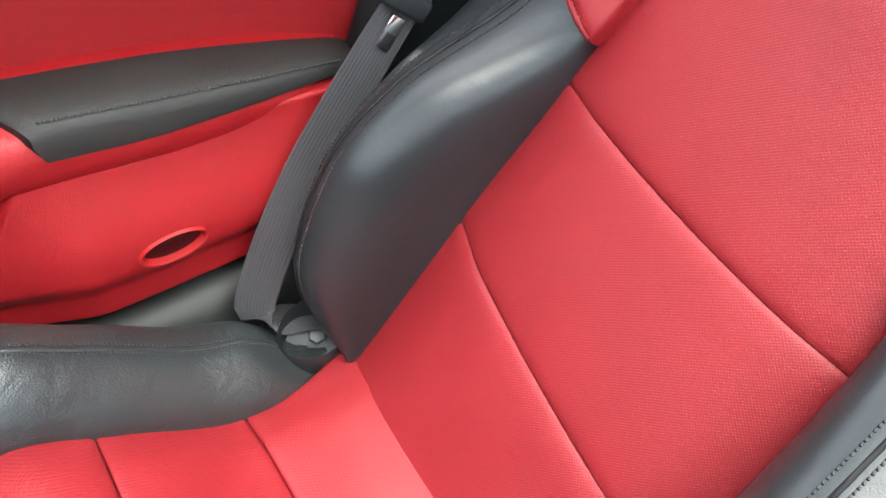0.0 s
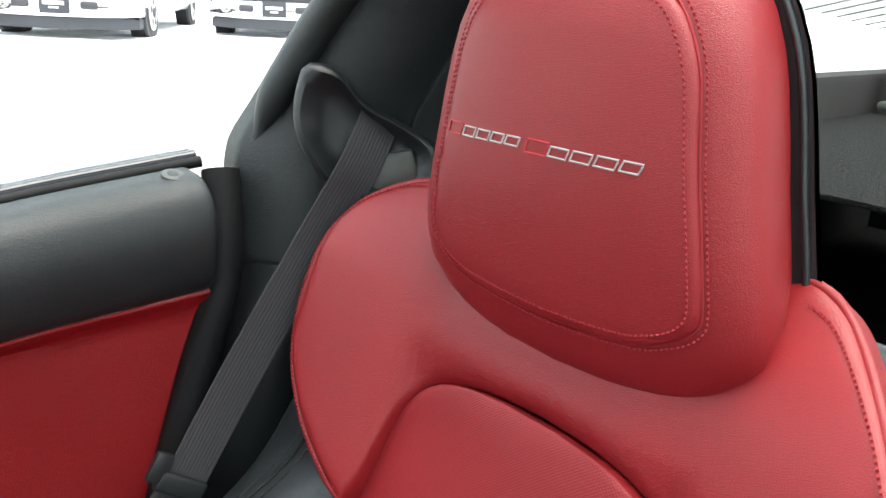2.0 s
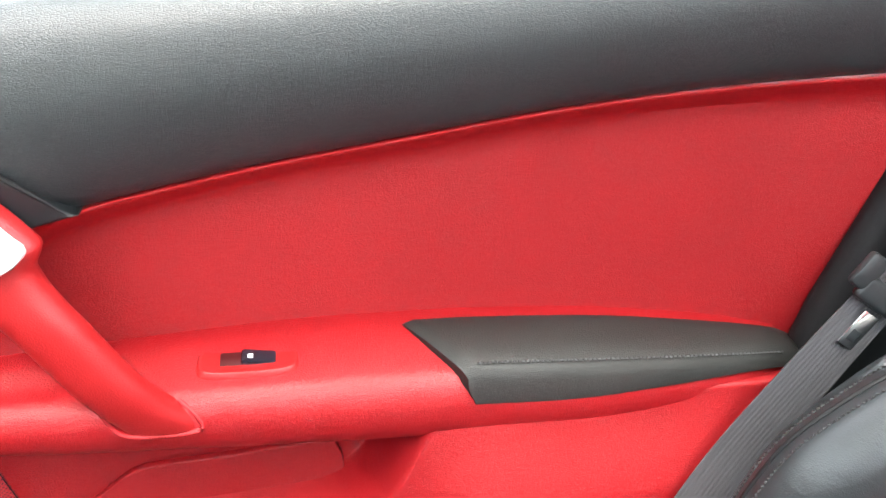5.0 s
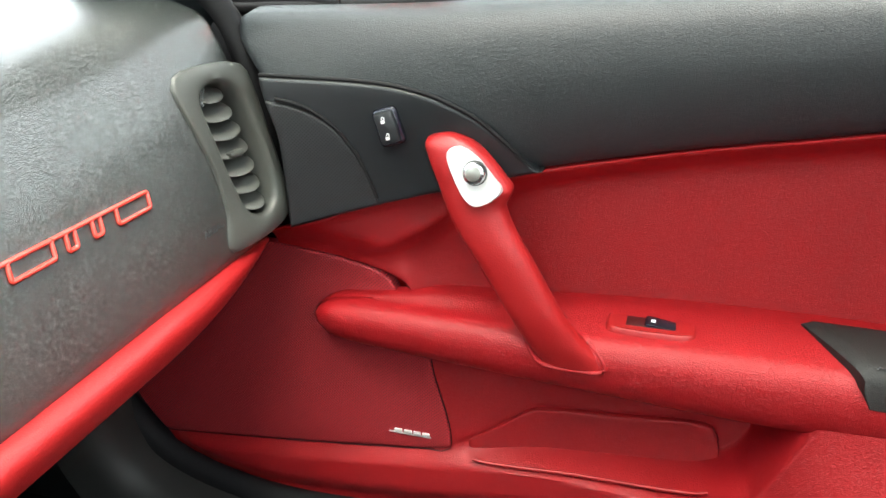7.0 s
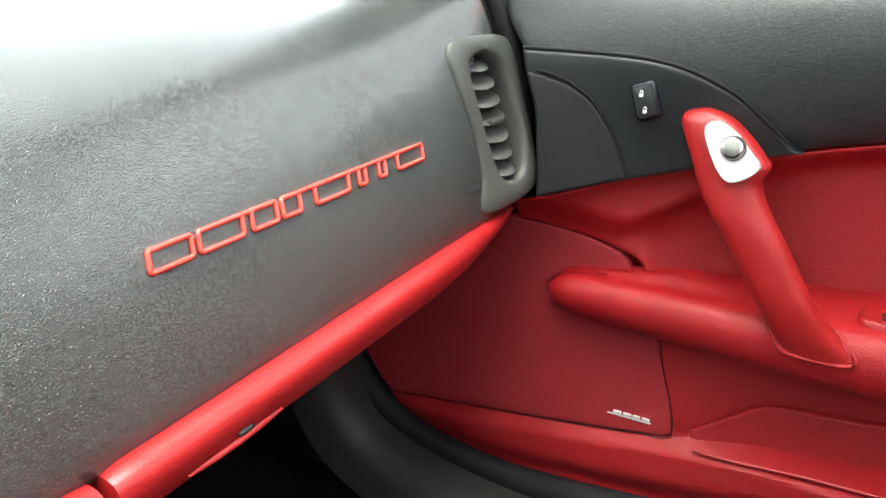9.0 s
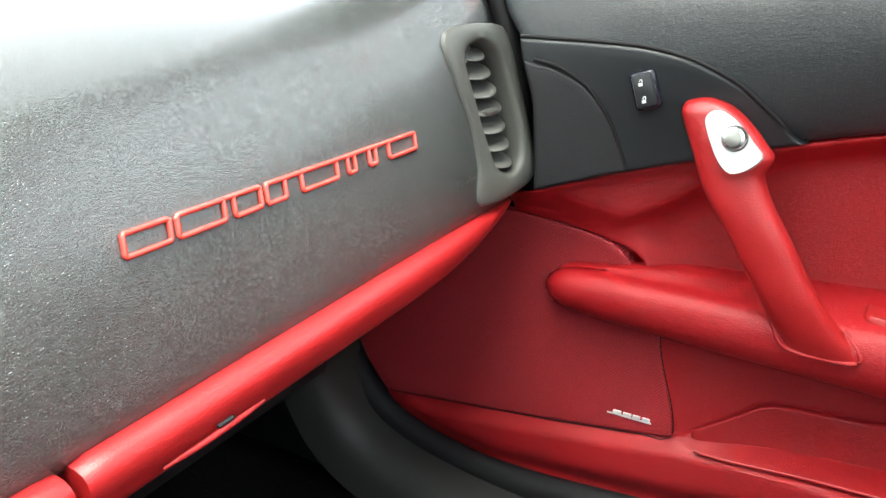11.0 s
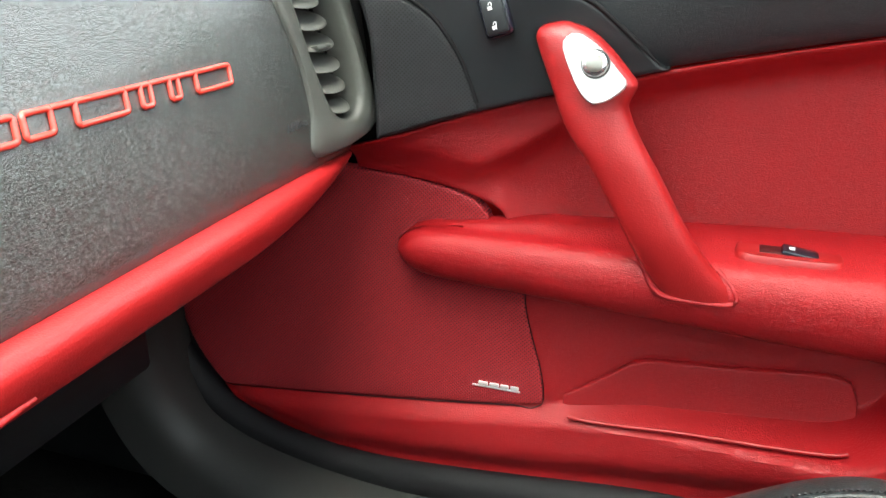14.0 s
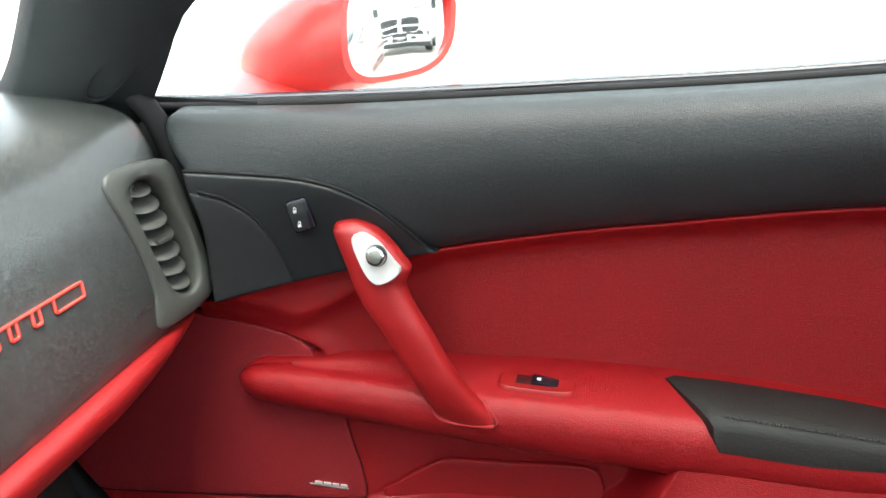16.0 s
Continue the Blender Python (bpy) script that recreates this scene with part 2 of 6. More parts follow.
def ground_material():
    """Snow with a band of wet asphalt beside the car."""
    m, n, l, b = node_material("snow_and_wet_asphalt")
    tc = n.new("ShaderNodeTexCoord")
    sep = n.new("ShaderNodeSeparateXYZ")
    l.new(tc.outputs["Object"], sep.inputs[0])
    wob = n.new("ShaderNodeTexNoise")
    wob.inputs["Scale"].default_value, wob.inputs["Detail"].default_value = 0.7, 6.0
    l.new(tc.outputs["Object"], wob.inputs["Vector"])
    edge = n.new("ShaderNodeMath")
    edge.operation = "MULTIPLY_ADD"
    edge.inputs[1].default_value = 1.3
    l.new(wob.outputs["Fac"], edge.inputs[0])
    l.new(sep.outputs["Y"], edge.inputs[2])
    mask = n.new("ShaderNodeMapRange")
    mask.inputs["From Min"].default_value, mask.inputs["From Max"].default_value = 10.92, 10.97
    l.new(edge.outputs[0], mask.inputs["Value"])
    dirt = n.new("ShaderNodeTexNoise")
    dirt.inputs["Scale"].default_value, dirt.inputs["Detail"].default_value = 3.0, 8.0
    l.new(tc.outputs["Object"], dirt.inputs["Vector"])
    wet = n.new("ShaderNodeValToRGB")
    wet.color_ramp.elements[0].color, wet.color_ramp.elements[1].color = (0.29, 0.27, 0.23, 1), (0.52, 0.49, 0.43, 1)
    wet.color_ramp.elements[0].position, wet.color_ramp.elements[1].position = 0.35, 0.7
    l.new(dirt.outputs["Fac"], wet.inputs["Fac"])
    snow = n.new("ShaderNodeValToRGB")
    snow.color_ramp.elements[0].color, snow.color_ramp.elements[1].color = (0.62, 0.63, 0.66, 1), (0.85, 0.86, 0.88, 1)
    snow.color_ramp.elements[0].position, snow.color_ramp.elements[1].position = 0.3, 0.55
    l.new(dirt.outputs["Fac"], snow.inputs["Fac"])
    mix = n.new("ShaderNodeMix")
    mix.data_type = "RGBA"
    l.new(mask.outputs["Result"], mix.inputs["Factor"])
    l.new(wet.outputs["Color"], mix.inputs[6])
    l.new(snow.outputs["Color"], mix.inputs[7])
    l.new(mix.outputs[2], b.inputs["Base Color"])
    band = n.new("ShaderNodeMapRange")
    band.inputs["From Min"].default_value, band.inputs["From Max"].default_value = 10.1, 10.3
    l.new(edge.outputs[0], band.inputs["Value"])
    pools = n.new("ShaderNodeTexNoise")
    pools.inputs["Scale"].default_value = 0.35
    l.new(tc.outputs["Object"], pools.inputs["Vector"])
    pool = n.new("ShaderNodeMapRange")
    pool.inputs["From Min"].default_value, pool.inputs["From Max"].default_value = 0.46, 0.50
    l.new(pools.outputs["Fac"], pool.inputs["Value"])
    wetness = n.new("ShaderNodeMath")
    wetness.operation = "MULTIPLY"
    l.new(band.outputs["Result"], wetness.inputs[0])
    l.new(pool.outputs["Result"], wetness.inputs[1])
    dry = n.new("ShaderNodeMapRange")
    dry.inputs["To Min"].default_value, dry.inputs["To Max"].default_value = 0.45, 0.03
    l.new(wetness.outputs[0], dry.inputs["Value"])
    rough = n.new("ShaderNodeMapRange")
    l.new(dry.outputs["Result"], rough.inputs["To Min"])
    rough.inputs["To Max"].default_value = 0.85
    l.new(mask.outputs["Result"], rough.inputs["Value"])
    l.new(rough.outputs["Result"], b.inputs["Roughness"])
    bump = n.new("ShaderNodeBump")
    bump.inputs["Distance"].default_value = 0.05
    l.new(dirt.outputs["Fac"], bump.inputs["Height"])
    l.new(bump.outputs["Normal"], b.inputs["Normal"])
    return m


ground_mat = ground_material()

# ---------------------------------------------------------------- building helpers
def link_mesh(name, verts, faces, mat, parent=None, label="", sharp=42):
    me = bpy.data.meshes.new(name)
    me.from_pydata([tuple(v) for v in verts], [], faces)
    bm = bmesh.new()
    bm.from_mesh(me)
    bmesh.ops.recalc_face_normals(bm, faces=bm.faces)
    bm.to_mesh(me)
    bm.free()
    me.polygons.foreach_set("use_smooth", [True] * len(me.polygons))
    me.set_sharp_from_angle(angle=radians(sharp))
    me.materials.append(mat)
    ob = new(name, me)
    if parent:
        ob.parent = parent
    if label:
        ob["label"] = label
    return ob


def part(name, bm, mat, parent=None, label="", sharp=42):
    """Links a bmesh as one mesh object under a thing or a part."""
    bmesh.ops.recalc_face_normals(bm, faces=bm.faces)
    me = bpy.data.meshes.new(name)
    bm.to_mesh(me)
    bm.free()
    me.polygons.foreach_set("use_smooth", [True] * len(me.polygons))
    me.set_sharp_from_angle(angle=radians(sharp))
    me.materials.append(mat)
    ob = new(name, me)
    if parent:
        ob.parent = parent
    if label:
        ob["label"] = label
    return ob


def thing(name, label, category, group="", kind="", at=(0, 0, 0)):
    ob = new(name)
    ob.location = at
    ob.empty_display_size = 0.05
    return tagged(ob, label, category, group, kind)


def curve_y(*pairs):
    """A smooth function through (x, value) pairs."""
    xs = [p[0] for p in pairs]
    ys = [p[1] for p in pairs]
    n = len(xs)
    d = [(ys[i + 1] - ys[i]) / (xs[i + 1] - xs[i]) for i in range(n - 1)]
    m = [d[0]] + [0 if d[i - 1] * d[i] <= 0 else 2 * d[i - 1] * d[i] / (d[i - 1] + d[i]) for i in range(1, n - 1)] + [d[-1]]

    def value(x):
        if x <= xs[0]:
            return ys[0] + m[0] * (x - xs[0])
        if x >= xs[-1]:
            return ys[-1] + m[-1] * (x - xs[-1])
        i = next(k for k in range(n - 1) if x <= xs[k + 1])
        h = xs[i + 1] - xs[i]
        t = (x - xs[i]) / h
        return ((1 + 2 * t) * (1 - t) ** 2 * ys[i] + t * (1 - t) ** 2 * h * m[i]
                + t * t * (3 - 2 * t) * ys[i + 1] + t * t * (t - 1) * h * m[i + 1])
    return value


def spline(points, n, closed=False):
    """n points at even steps along a Catmull-Rom curve."""
    p = [Vector(q) for q in points]
    dense = []
    count = len(p) if closed else len(p) - 1
    for i in range(count):
        if closed:
            a, b, c, d = p[i - 1], p[i], p[(i + 1) % len(p)], p[(i + 2) % len(p)]
        else:
            a, b, c, d = p[max(i - 1, 0)], p[i], p[i + 1], p[min(i + 2, len(p) - 1)]
        for k in range(16):
            t = k / 16
            dense.append(0.5 * ((2 * b) + (c - a) * t + (2 * a - 5 * b + 4 * c - d) * t * t + (3 * b - a - 3 * c + d) * t ** 3))
    dense.append(p[0].copy() if closed else p[-1].copy())
    run = [0.0]
    for q, r in zip(dense, dense[1:]):
        run.append(run[-1] + (r - q).length)
    out, j = [], 0
    for k in range(n):
        s = run[-1] * k / (n if closed else n - 1)
        while j < len(run) - 2 and run[j + 1] < s:
            j += 1
        f = (s - run[j]) / max(run[j + 1] - run[j], 1e-9)
        out.append(dense[j].lerp(dense[j + 1], min(max(f, 0), 1)))
    return out


def smooth(a, b, x):
    t = min(max((x - a) / (b - a), 0.0), 1.0)
    return t * t * (3 - 2 * t)


def steps(length, edge, n):
    """Positions from 0 to length, dense within edge of both ends."""
    e = min(edge, length * 0.45)
    near = [0, 0.08 * e, 0.25 * e, 0.55 * e, e]
    return near + [e + (length - 2 * e) * k / n for k in range(1, n)] + [length - q for q in reversed(near)]


def patch(name, mat, parent, a0, a1, lo, hi, place, na=40, nb=14, edge=0.006, lip=0.004, thick=0.012, ends=True, label="", extra=()):
    """A padded panel: a runs from a0 to a1, b from lo(a) to hi(a); place(a, b, off) gives the point, off metres behind the face."""
    avals = sorted(set([a0 + q for q in (steps(a1 - a0, edge, na) if ends else [(a1 - a0) * k / na for k in range(na + 1)])] + list(extra)))
    front, back = [], []
    nbt = None
    for a in avals:
        l, h = lo(a), hi(a)
        bs = steps(max(h - l, 1e-4), edge, nb)
        nbt = len(bs)
        for q in bs:
            d = min(q, h - l - q, (a - a0) if ends else 9, (a1 - a) if ends else 9)
            t = 1 - min(max(d / edge, 0), 1)
            off = lip * (1 - math.sqrt(max(0, 1 - t * t)))
            front.append(place(a, l + q, off))
            back.append(place(a, l + q, thick))
    na_t = len(avals)
    verts = front + back
    N = len(front)
    faces = []
    for i in range(na_t - 1):
        for j in range(nbt - 1):
            k = i * nbt + j
            faces.append((k, k + 1, k + nbt + 1, k + nbt))
            faces.append((N + k, N + k + nbt, N + k + nbt + 1, N + k + 1))
    rim = [i * nbt for i in range(na_t)] + [(na_t - 1) * nbt + j for j in range(1, nbt)] \
        + [i * nbt + nbt - 1 for i in range(na_t - 2, -1, -1)] + [j for j in range(nbt - 2, 0, -1)]
    for p, q in zip(rim, rim[1:] + rim[:1]):
        faces.append((p, q, N + q, N + p))
    return link_mesh(name, verts, faces, mat, parent, label)


def loft(name, mat, parent, rings, closed=True, caps=True, label="", sharp=50):
    """A skin over rings of equally many points."""
    n = len(rings[0])
    verts = [v for r in rings for v in r]
    faces = []
    for i in range(len(rings) - 1):
        for j in range(n if closed else n - 1):
            k = (j + 1) % n
            faces.append((i * n + j, i * n + k, (i + 1) * n + k, (i + 1) * n + j))
    if caps and closed:
        faces.append(tuple(range(n)))
        faces.append(tuple((len(rings) - 1) * n + j for j in range(n)))
    return link_mesh(name, verts, faces, mat, parent, label, sharp)


def tube(name, mat, parent, points, radius, n=8, label="", taper=None):
    """A round cord along points."""
    pts = [Vector(p) for p in points]
    rings = []
    for i, p in enumerate(pts):
        d = (pts[min(i + 1, len(pts) - 1)] - pts[max(i - 1, 0)]).normalized()
        s = d.cross(Vector((0.31, 0.2, 0.93))).normalized()
        u = d.cross(s)
        r = radius * (taper(i / (len(pts) - 1)) if taper else 1)
        rings.append([p + r * (math.cos(a) * s + math.sin(a) * u) for a in [2 * math.pi * k / n for k in range(n)]])
    return loft(name, mat, parent, rings, label=label, sharp=60)


def stitches(name, mat, parent, points, step=0.0045, length=0.0032, radius=0.0009, out=(0, 0, 0)):
    """A row of short raised thread stitches along a line."""
    pts = [Vector(p) for p in points]
    run = [0.0]
    for q, r in zip(pts, pts[1:]):
        run.append(run[-1] + (r - q).length)

    def at(s):
        for i in range(len(pts) - 1):
            if s <= run[i + 1] or i == len(pts) - 2:
                return pts[i].lerp(pts[i + 1], min(1, (s - run[i]) / max(run[i + 1] - run[i], 1e-9)))
    verts, faces = [], []
    k = 0.0
    o = Vector(out)
    while k + length < run[-1]:
        a, b = at(k), at(k + length)
        d = (b - a).normalized()
        s = d.cross(o if o.length > 0 else Vector((0.2, 0.4, 0.9))).normalized() * radius
        u = (o.normalized() if o.length > 0 else s.cross(d).normalized()) * radius
        base = len(verts)
        mid = (a + b) / 2 + u
        verts += [a - u, a + s, mid + s * 0.9 + u * 0.2, mid - s * 0.9 + u * 0.2, a - s, b - u, b + s, b - s]
        faces += [(base, base + 1, base + 2, base + 3, base + 4), (base + 2, base + 6, base + 7, base + 3),
                  (base + 1, base, base + 5, base + 6, base + 2), (base, base + 4, base + 3, base + 7, base + 5), (base + 5, base + 7, base + 6)]
        k += step
    return link_mesh(name, verts, faces, mat, parent)


def box(size, at=(0, 0, 0), bevel=0.0, segs=2, turn=None):
    """A bevelled block as a bmesh."""
    bm = bmesh.new()
    bmesh.ops.create_cube(bm, size=1.0)
    bmesh.ops.scale(bm, vec=size, verts=bm.verts)
    if bevel:
        bmesh.ops.bevel(bm, geom=bm.edges[:], offset=bevel, segments=segs, profile=0.5, affect="EDGES")
    if turn:
        bmesh.ops.transform(bm, matrix=turn, verts=bm.verts)
    bmesh.ops.translate(bm, vec=at, verts=bm.verts)
    return bm


def disc(radius, depth, at, normal, bevel=0.0, n=28, radius2=None):
    """A short bevelled cylinder as a bmesh."""
    bm = bmesh.new()
    bmesh.ops.create_cone(bm, cap_ends=True, segments=n, radius1=radius, radius2=radius if radius2 is None else radius2, depth=depth)
    if bevel:
        es = [e for e in bm.edges if len(e.link_faces) == 2 and any(len(f.verts) > 4 for f in e.link_faces)]
        bmesh.ops.bevel(bm, geom=es, offset=bevel, segments=2, profile=0.5, affect="EDGES")
    bmesh.ops.transform(bm, matrix=Matrix.Translation(at) @ Vector(normal).to_track_quat("Z", "Y").to_matrix().to_4x4(), verts=bm.verts)
    return bm


# ---------------------------------------------------------------- passenger door
# x runs to the rear of the car, y to the passenger side, z up; the ground is at z = 0
door_base = curve_y((-0.85, 0.775), (-0.60, 0.742), (-0.43, 0.765), (-0.30, 0.782), (-0.10, 0.798), (0.12, 0.798), (0.30, 0.788), (0.46, 0.768))
red_line = curve_y((-0.62, 0.632), (-0.55, 0.657), (-0.44, 0.692), (-0.378, 0.709), (-0.29, 0.732), (-0.20, 0.750), (-0.06, 0.775),
                   (0.09, 0.801), (0.24, 0.8205), (0.377, 0.834), (0.47, 0.844))
sill_line = curve_y((-0.70, 0.866), (-0.63, 0.869), (-0.40, 0.881), (-0.22, 0.894), (-0.05, 0.909), (0.13, 0.929), (0.30, 0.953), (0.48, 0.976))
rear_edge = curve_y((0.28, 0.28), (0.36, 0.325), (0.582, 0.398), (0.629, 0.4165), (0.706, 0.4405), (0.769, 0.4545), (0.836, 0.4675), (1.0, 0.474))
front_edge = curve_y((0.28, -0.70), (0.34, -0.785), (0.40, -0.82), (0.55, -0.80), (0.632, -0.62), (0.72, -0.60), (0.87, -0.618))
shelf_top = curve_y((-0.53, 0.569), (-0.50, 0.574), (-0.43, 0.578), (-0.30, 0.580), (0.0, 0.584), (0.12, 0.579), (0.27, 0.566), (0.42, 0.546))
arm_front = curve_y((-0.53, 0.748), (-0.48, 0.741), (-0.40, 0.735), (-0.30, 0.730), (-0.10, 0.727), (0.12, 0.727), (0.20, 0.731), (0.28, 0.740), (0.36, 0.754), (0.42, 0.766))
arm_low = curve_y((-0.53, 0.524), (-0.48, 0.521), (-0.393, 0.519), (-0.25, 0.514), (-0.05, 0.506), (0.15, 0.503), (0.42, 0.50))
ledge_line = curve_y((-0.82, 0.318), (-0.633, 0.340), (-0.509, 0.356), (-0.40, 0.372), (-0.34, 0.381), (-0.225, 0.391), (-0.12, 0.400), (-0.094, 0.408),
                     (-0.065, 0.431), (-0.047, 0.468), (-0.031, 0.505), (0.02, 0.62))
door_foot = curve_y((-0.82, 0.42), (-0.80, 0.37), (-0.775, 0.334), (-0.746, 0.307), (-0.693, 0.285), (-0.616, 0.274), (-0.513, 0.280), (-0.30, 0.305),
                    (-0.061, 0.352), (0.10, 0.365), (0.25, 0.385), (0.40, 0.44))

door = thing("passenger_door", "closed passenger door trimmed in red and black vinyl", "car door", at=(0, 0.8, 0.3))


def keep(ob, parent):
    """Parents without moving."""
    ob.parent = parent
    ob.matrix_parent_inverse = Matrix.Translation(-parent.location)
    return ob


_old_link, _old_part = link_mesh, part


def link_mesh(name, verts, faces, mat, parent=None, label="", sharp=42):
    ob = _old_link(name, verts, faces, mat, None, label, sharp)
    return keep(ob, parent) if parent else ob


def part(name, bm, mat, parent=None, label="", sharp=42):
    ob = _old_part(name, bm, mat, None, label, sharp)
    return keep(ob, parent) if parent else ob


def up_black(x, s, off):
    """Black upper trim: s from 0 at the red line to 1 at the window sill."""
    z0, z1 = red_line(x) + 0.001, sill_line(x)
    y0 = door_base(x)
    prof = up_profile(s)
    y = y0 + prof[0] * 1.0
    z = z0 + (z1 - z0) * prof[1]
    nz = up_profile(min(1, s + 0.02))
    pz = up_profile(max(0, s - 0.02))
    ty, tz = (nz[0] - pz[0]), (nz[1] - pz[1]) * (z1 - z0)
    k = math.hypot(ty, tz) or 1
    lean = -0.055 * smooth(0.55, 1.0, s) * smooth(-0.42, -0.55, x)
    return Vector((x + lean, y + off * tz / k, z - off * ty / k))


UP = spline([(-0.004, 0.0, 0), (-0.016, 0.12, 0), (-0.026, 0.35, 0), (-0.028, 0.60, 0), (-0.018, 0.82, 0), (0.004, 0.955, 0), (0.030, 1.0, 0), (0.052, 0.99, 0)], 81)


def up_profile(s):
    f = s * 80
    i = min(int(f), 79)
    p = UP[i].lerp(UP[i + 1], f - i)
    return p.x, p.y


patch("upper_trim", vinyl_black, door, -0.536, 0.452, lambda x: 0.0, lambda x: 1.0, up_black, na=60, nb=26, edge=0.012, lip=0.008, thick=0.012,
      label="black grained vinyl upper trim")


def scoop(x, z):
    """How deep the hollow behind the pull handle lies at this place."""
    d = ((x + 0.46) * 0.062 - (z - 0.628) * 0.10) / 0.1177
    return 0.028 * (1 - math.exp(-max(d, 0) / 0.012)) * (1 - 0.5 * smooth(0.25, 0.45, x))


def up_red(x, z, off):
    top = red_line(x)
    lipz = 0.006 * math.exp(-((top - z) / 0.008) ** 2)
    y = door_base(x) + scoop(x, z) * smooth(0.0, 0.03, top - z) - lipz
    k = smooth(0.050, 0.0, z - tri_low(x)) * smooth(-0.39, -0.43, x)
    return Vector((x, y + (0.7805 - y) * k + off, z))


tri_low = curve_y((-0.62, 0.624), (-0.579, 0.620), (-0.522, 0.615), (-0.475, 0.607), (-0.442, 0.597), (-0.427, 0.587), (-0.418, 0.570), (-0.38, 0.556), (0.0, 0.560), (0.42, 0.53))
def stretch(x, z):
    """Carries the rear of the insert to the slanted rear edge of the door."""
    return x if x < 0.2 else 0.2 + (x - 0.2) / 0.24 * (rear_edge(z) - 0.204 - 0.015 * smooth(0.79, 0.84, z))


def up_red_all(x, z, off):
    return up_red(stretch(x, z), z, off)


patch("upper_panel", vinyl_red, door, -0.580, 0.44, tri_low, lambda x: red_line(stretch(x, 0.835)), up_red_all, na=110, nb=24,
      edge=0.005, lip=0.003, thick=0.009, label="red grained vinyl insert")


# lower door skin with the ledge and the bulge behind the map pocket
pk_top = curve_y((-0.362, 0.394), (-0.345, 0.404), (-0.310, 0.426), (-0.295, 0.436), (-0.28, 0.440), (-0.20, 0.446), (-0.115, 0.454), (-0.097, 0.450), (-0.090, 0.436), (-0.088, 0.420))
pk_low = curve_y((-0.362, 0.386), (-0.352, 0.377), (-0.335, 0.376), (-0.225, 0.386), (-0.12, 0.396), (-0.100, 0.400), (-0.088, 0.412))


def pocket_in(x, z):
    """1 inside the outline of the map pocket, with a short slope round it."""
    d = min(pk_top(x) - z, z - pk_low(x) + 0.02, x + 0.364, -0.087 - x)
    return smooth(-0.003, 0.004, d)


def low_red(x, z, off):
    slope = (ledge_line(x + 0.004) - ledge_line(x - 0.004)) / 0.008
    out = smooth(-0.010, 0.012, (ledge_line(x) - z) / math.hypot(1, slope))
    inner = 0.788 + 0.026 * smooth(-0.385, -0.27, x) + 0.003 * pocket_in(x, z)
    outer = 0.771 + (0.736 - 0.771) * smooth(-0.32, -0.01, x) - 0.028 * smooth(-0.06, 0.05, x) * smooth(0.55, 0.42, z)
    tuck = 0.016 * (1 - smooth(0, 0.05, z - door_foot(x))) ** 2
    y = inner + (outer - inner) * out + tuck
    return Vector((x, y + off, z))


lower = patch("lower_panel", vinyl_red, door, -0.80, 0.345, lambda x: door_foot(x) - 0.035, lambda x: 0.545, low_red, na=240, nb=70, edge=0.004, lip=0.004, thick=0.02,
      label="red moulded lower panel", extra=[-0.125 + 0.155 * k / 60 for k in range(61)])

# the opening of the courtesy lamp
cut = bmesh.new()
cut.from_mesh(lower.data)
bmesh.ops.delete(cut, geom=[f for f in cut.faces if ((f.calc_center_median().x - 0.118) / 0.034) ** 2 + ((f.calc_center_median().z - 0.418 - 0.12 * (f.calc_center_median().x - 0.118)) / 0.0165) ** 2 < 1], context="FACES")
cut.to_mesh(lower.data)
cut.free()

# armrest: a shelf with a rounded front, tapering to a nose
def arm_ring(x):
    zt, yf, zl = shelf_top(x), arm_front(x), arm_low(x)
    h = zt - zl
    yb = door_base(x) + 0.028
    pts = [(yb, zt + 0.008 * smooth(-0.49, -0.38, x)), (yb - 0.02, zt + 0.006 * smooth(-0.49, -0.38, x)), (yf + 0.030, zt - 0.002), (yf + 0.012, zt - 0.07 * h), (yf + 0.001, zt - 0.24 * h), (yf, zt - 0.5 * h),
           (yf + 0.006, zt - 0.78 * h), (yf + 0.02, zl), (yf + 0.04, zl - 0.002), (yb, zl)]
    return [Vector((x, p[0], p[1])) for p in spline([(a, b, 0) for a, b in pts], 26)]


arm_rings = []
for i in range(70):
    x = -0.5324 + 0.885 * (i / 69) ** 1.6
    ring = arm_ring(x)
    k = math.sqrt(max(0.0, 1 - (1 - min(1, (x + 0.5325) / 0.032)) ** 2))
    mid = Vector((x, arm_front(x) + 0.022, (shelf_top(x) + arm_low(x)) / 2))
    arm_rings.append([Vector((x, mid.y + (p.y - mid.y) * k, mid.z + (p.z - mid.z) * k)) for p in ring])
armrest = loft("armrest", vinyl_red, door, arm_rings, label="red vinyl armrest with a rounded nose")

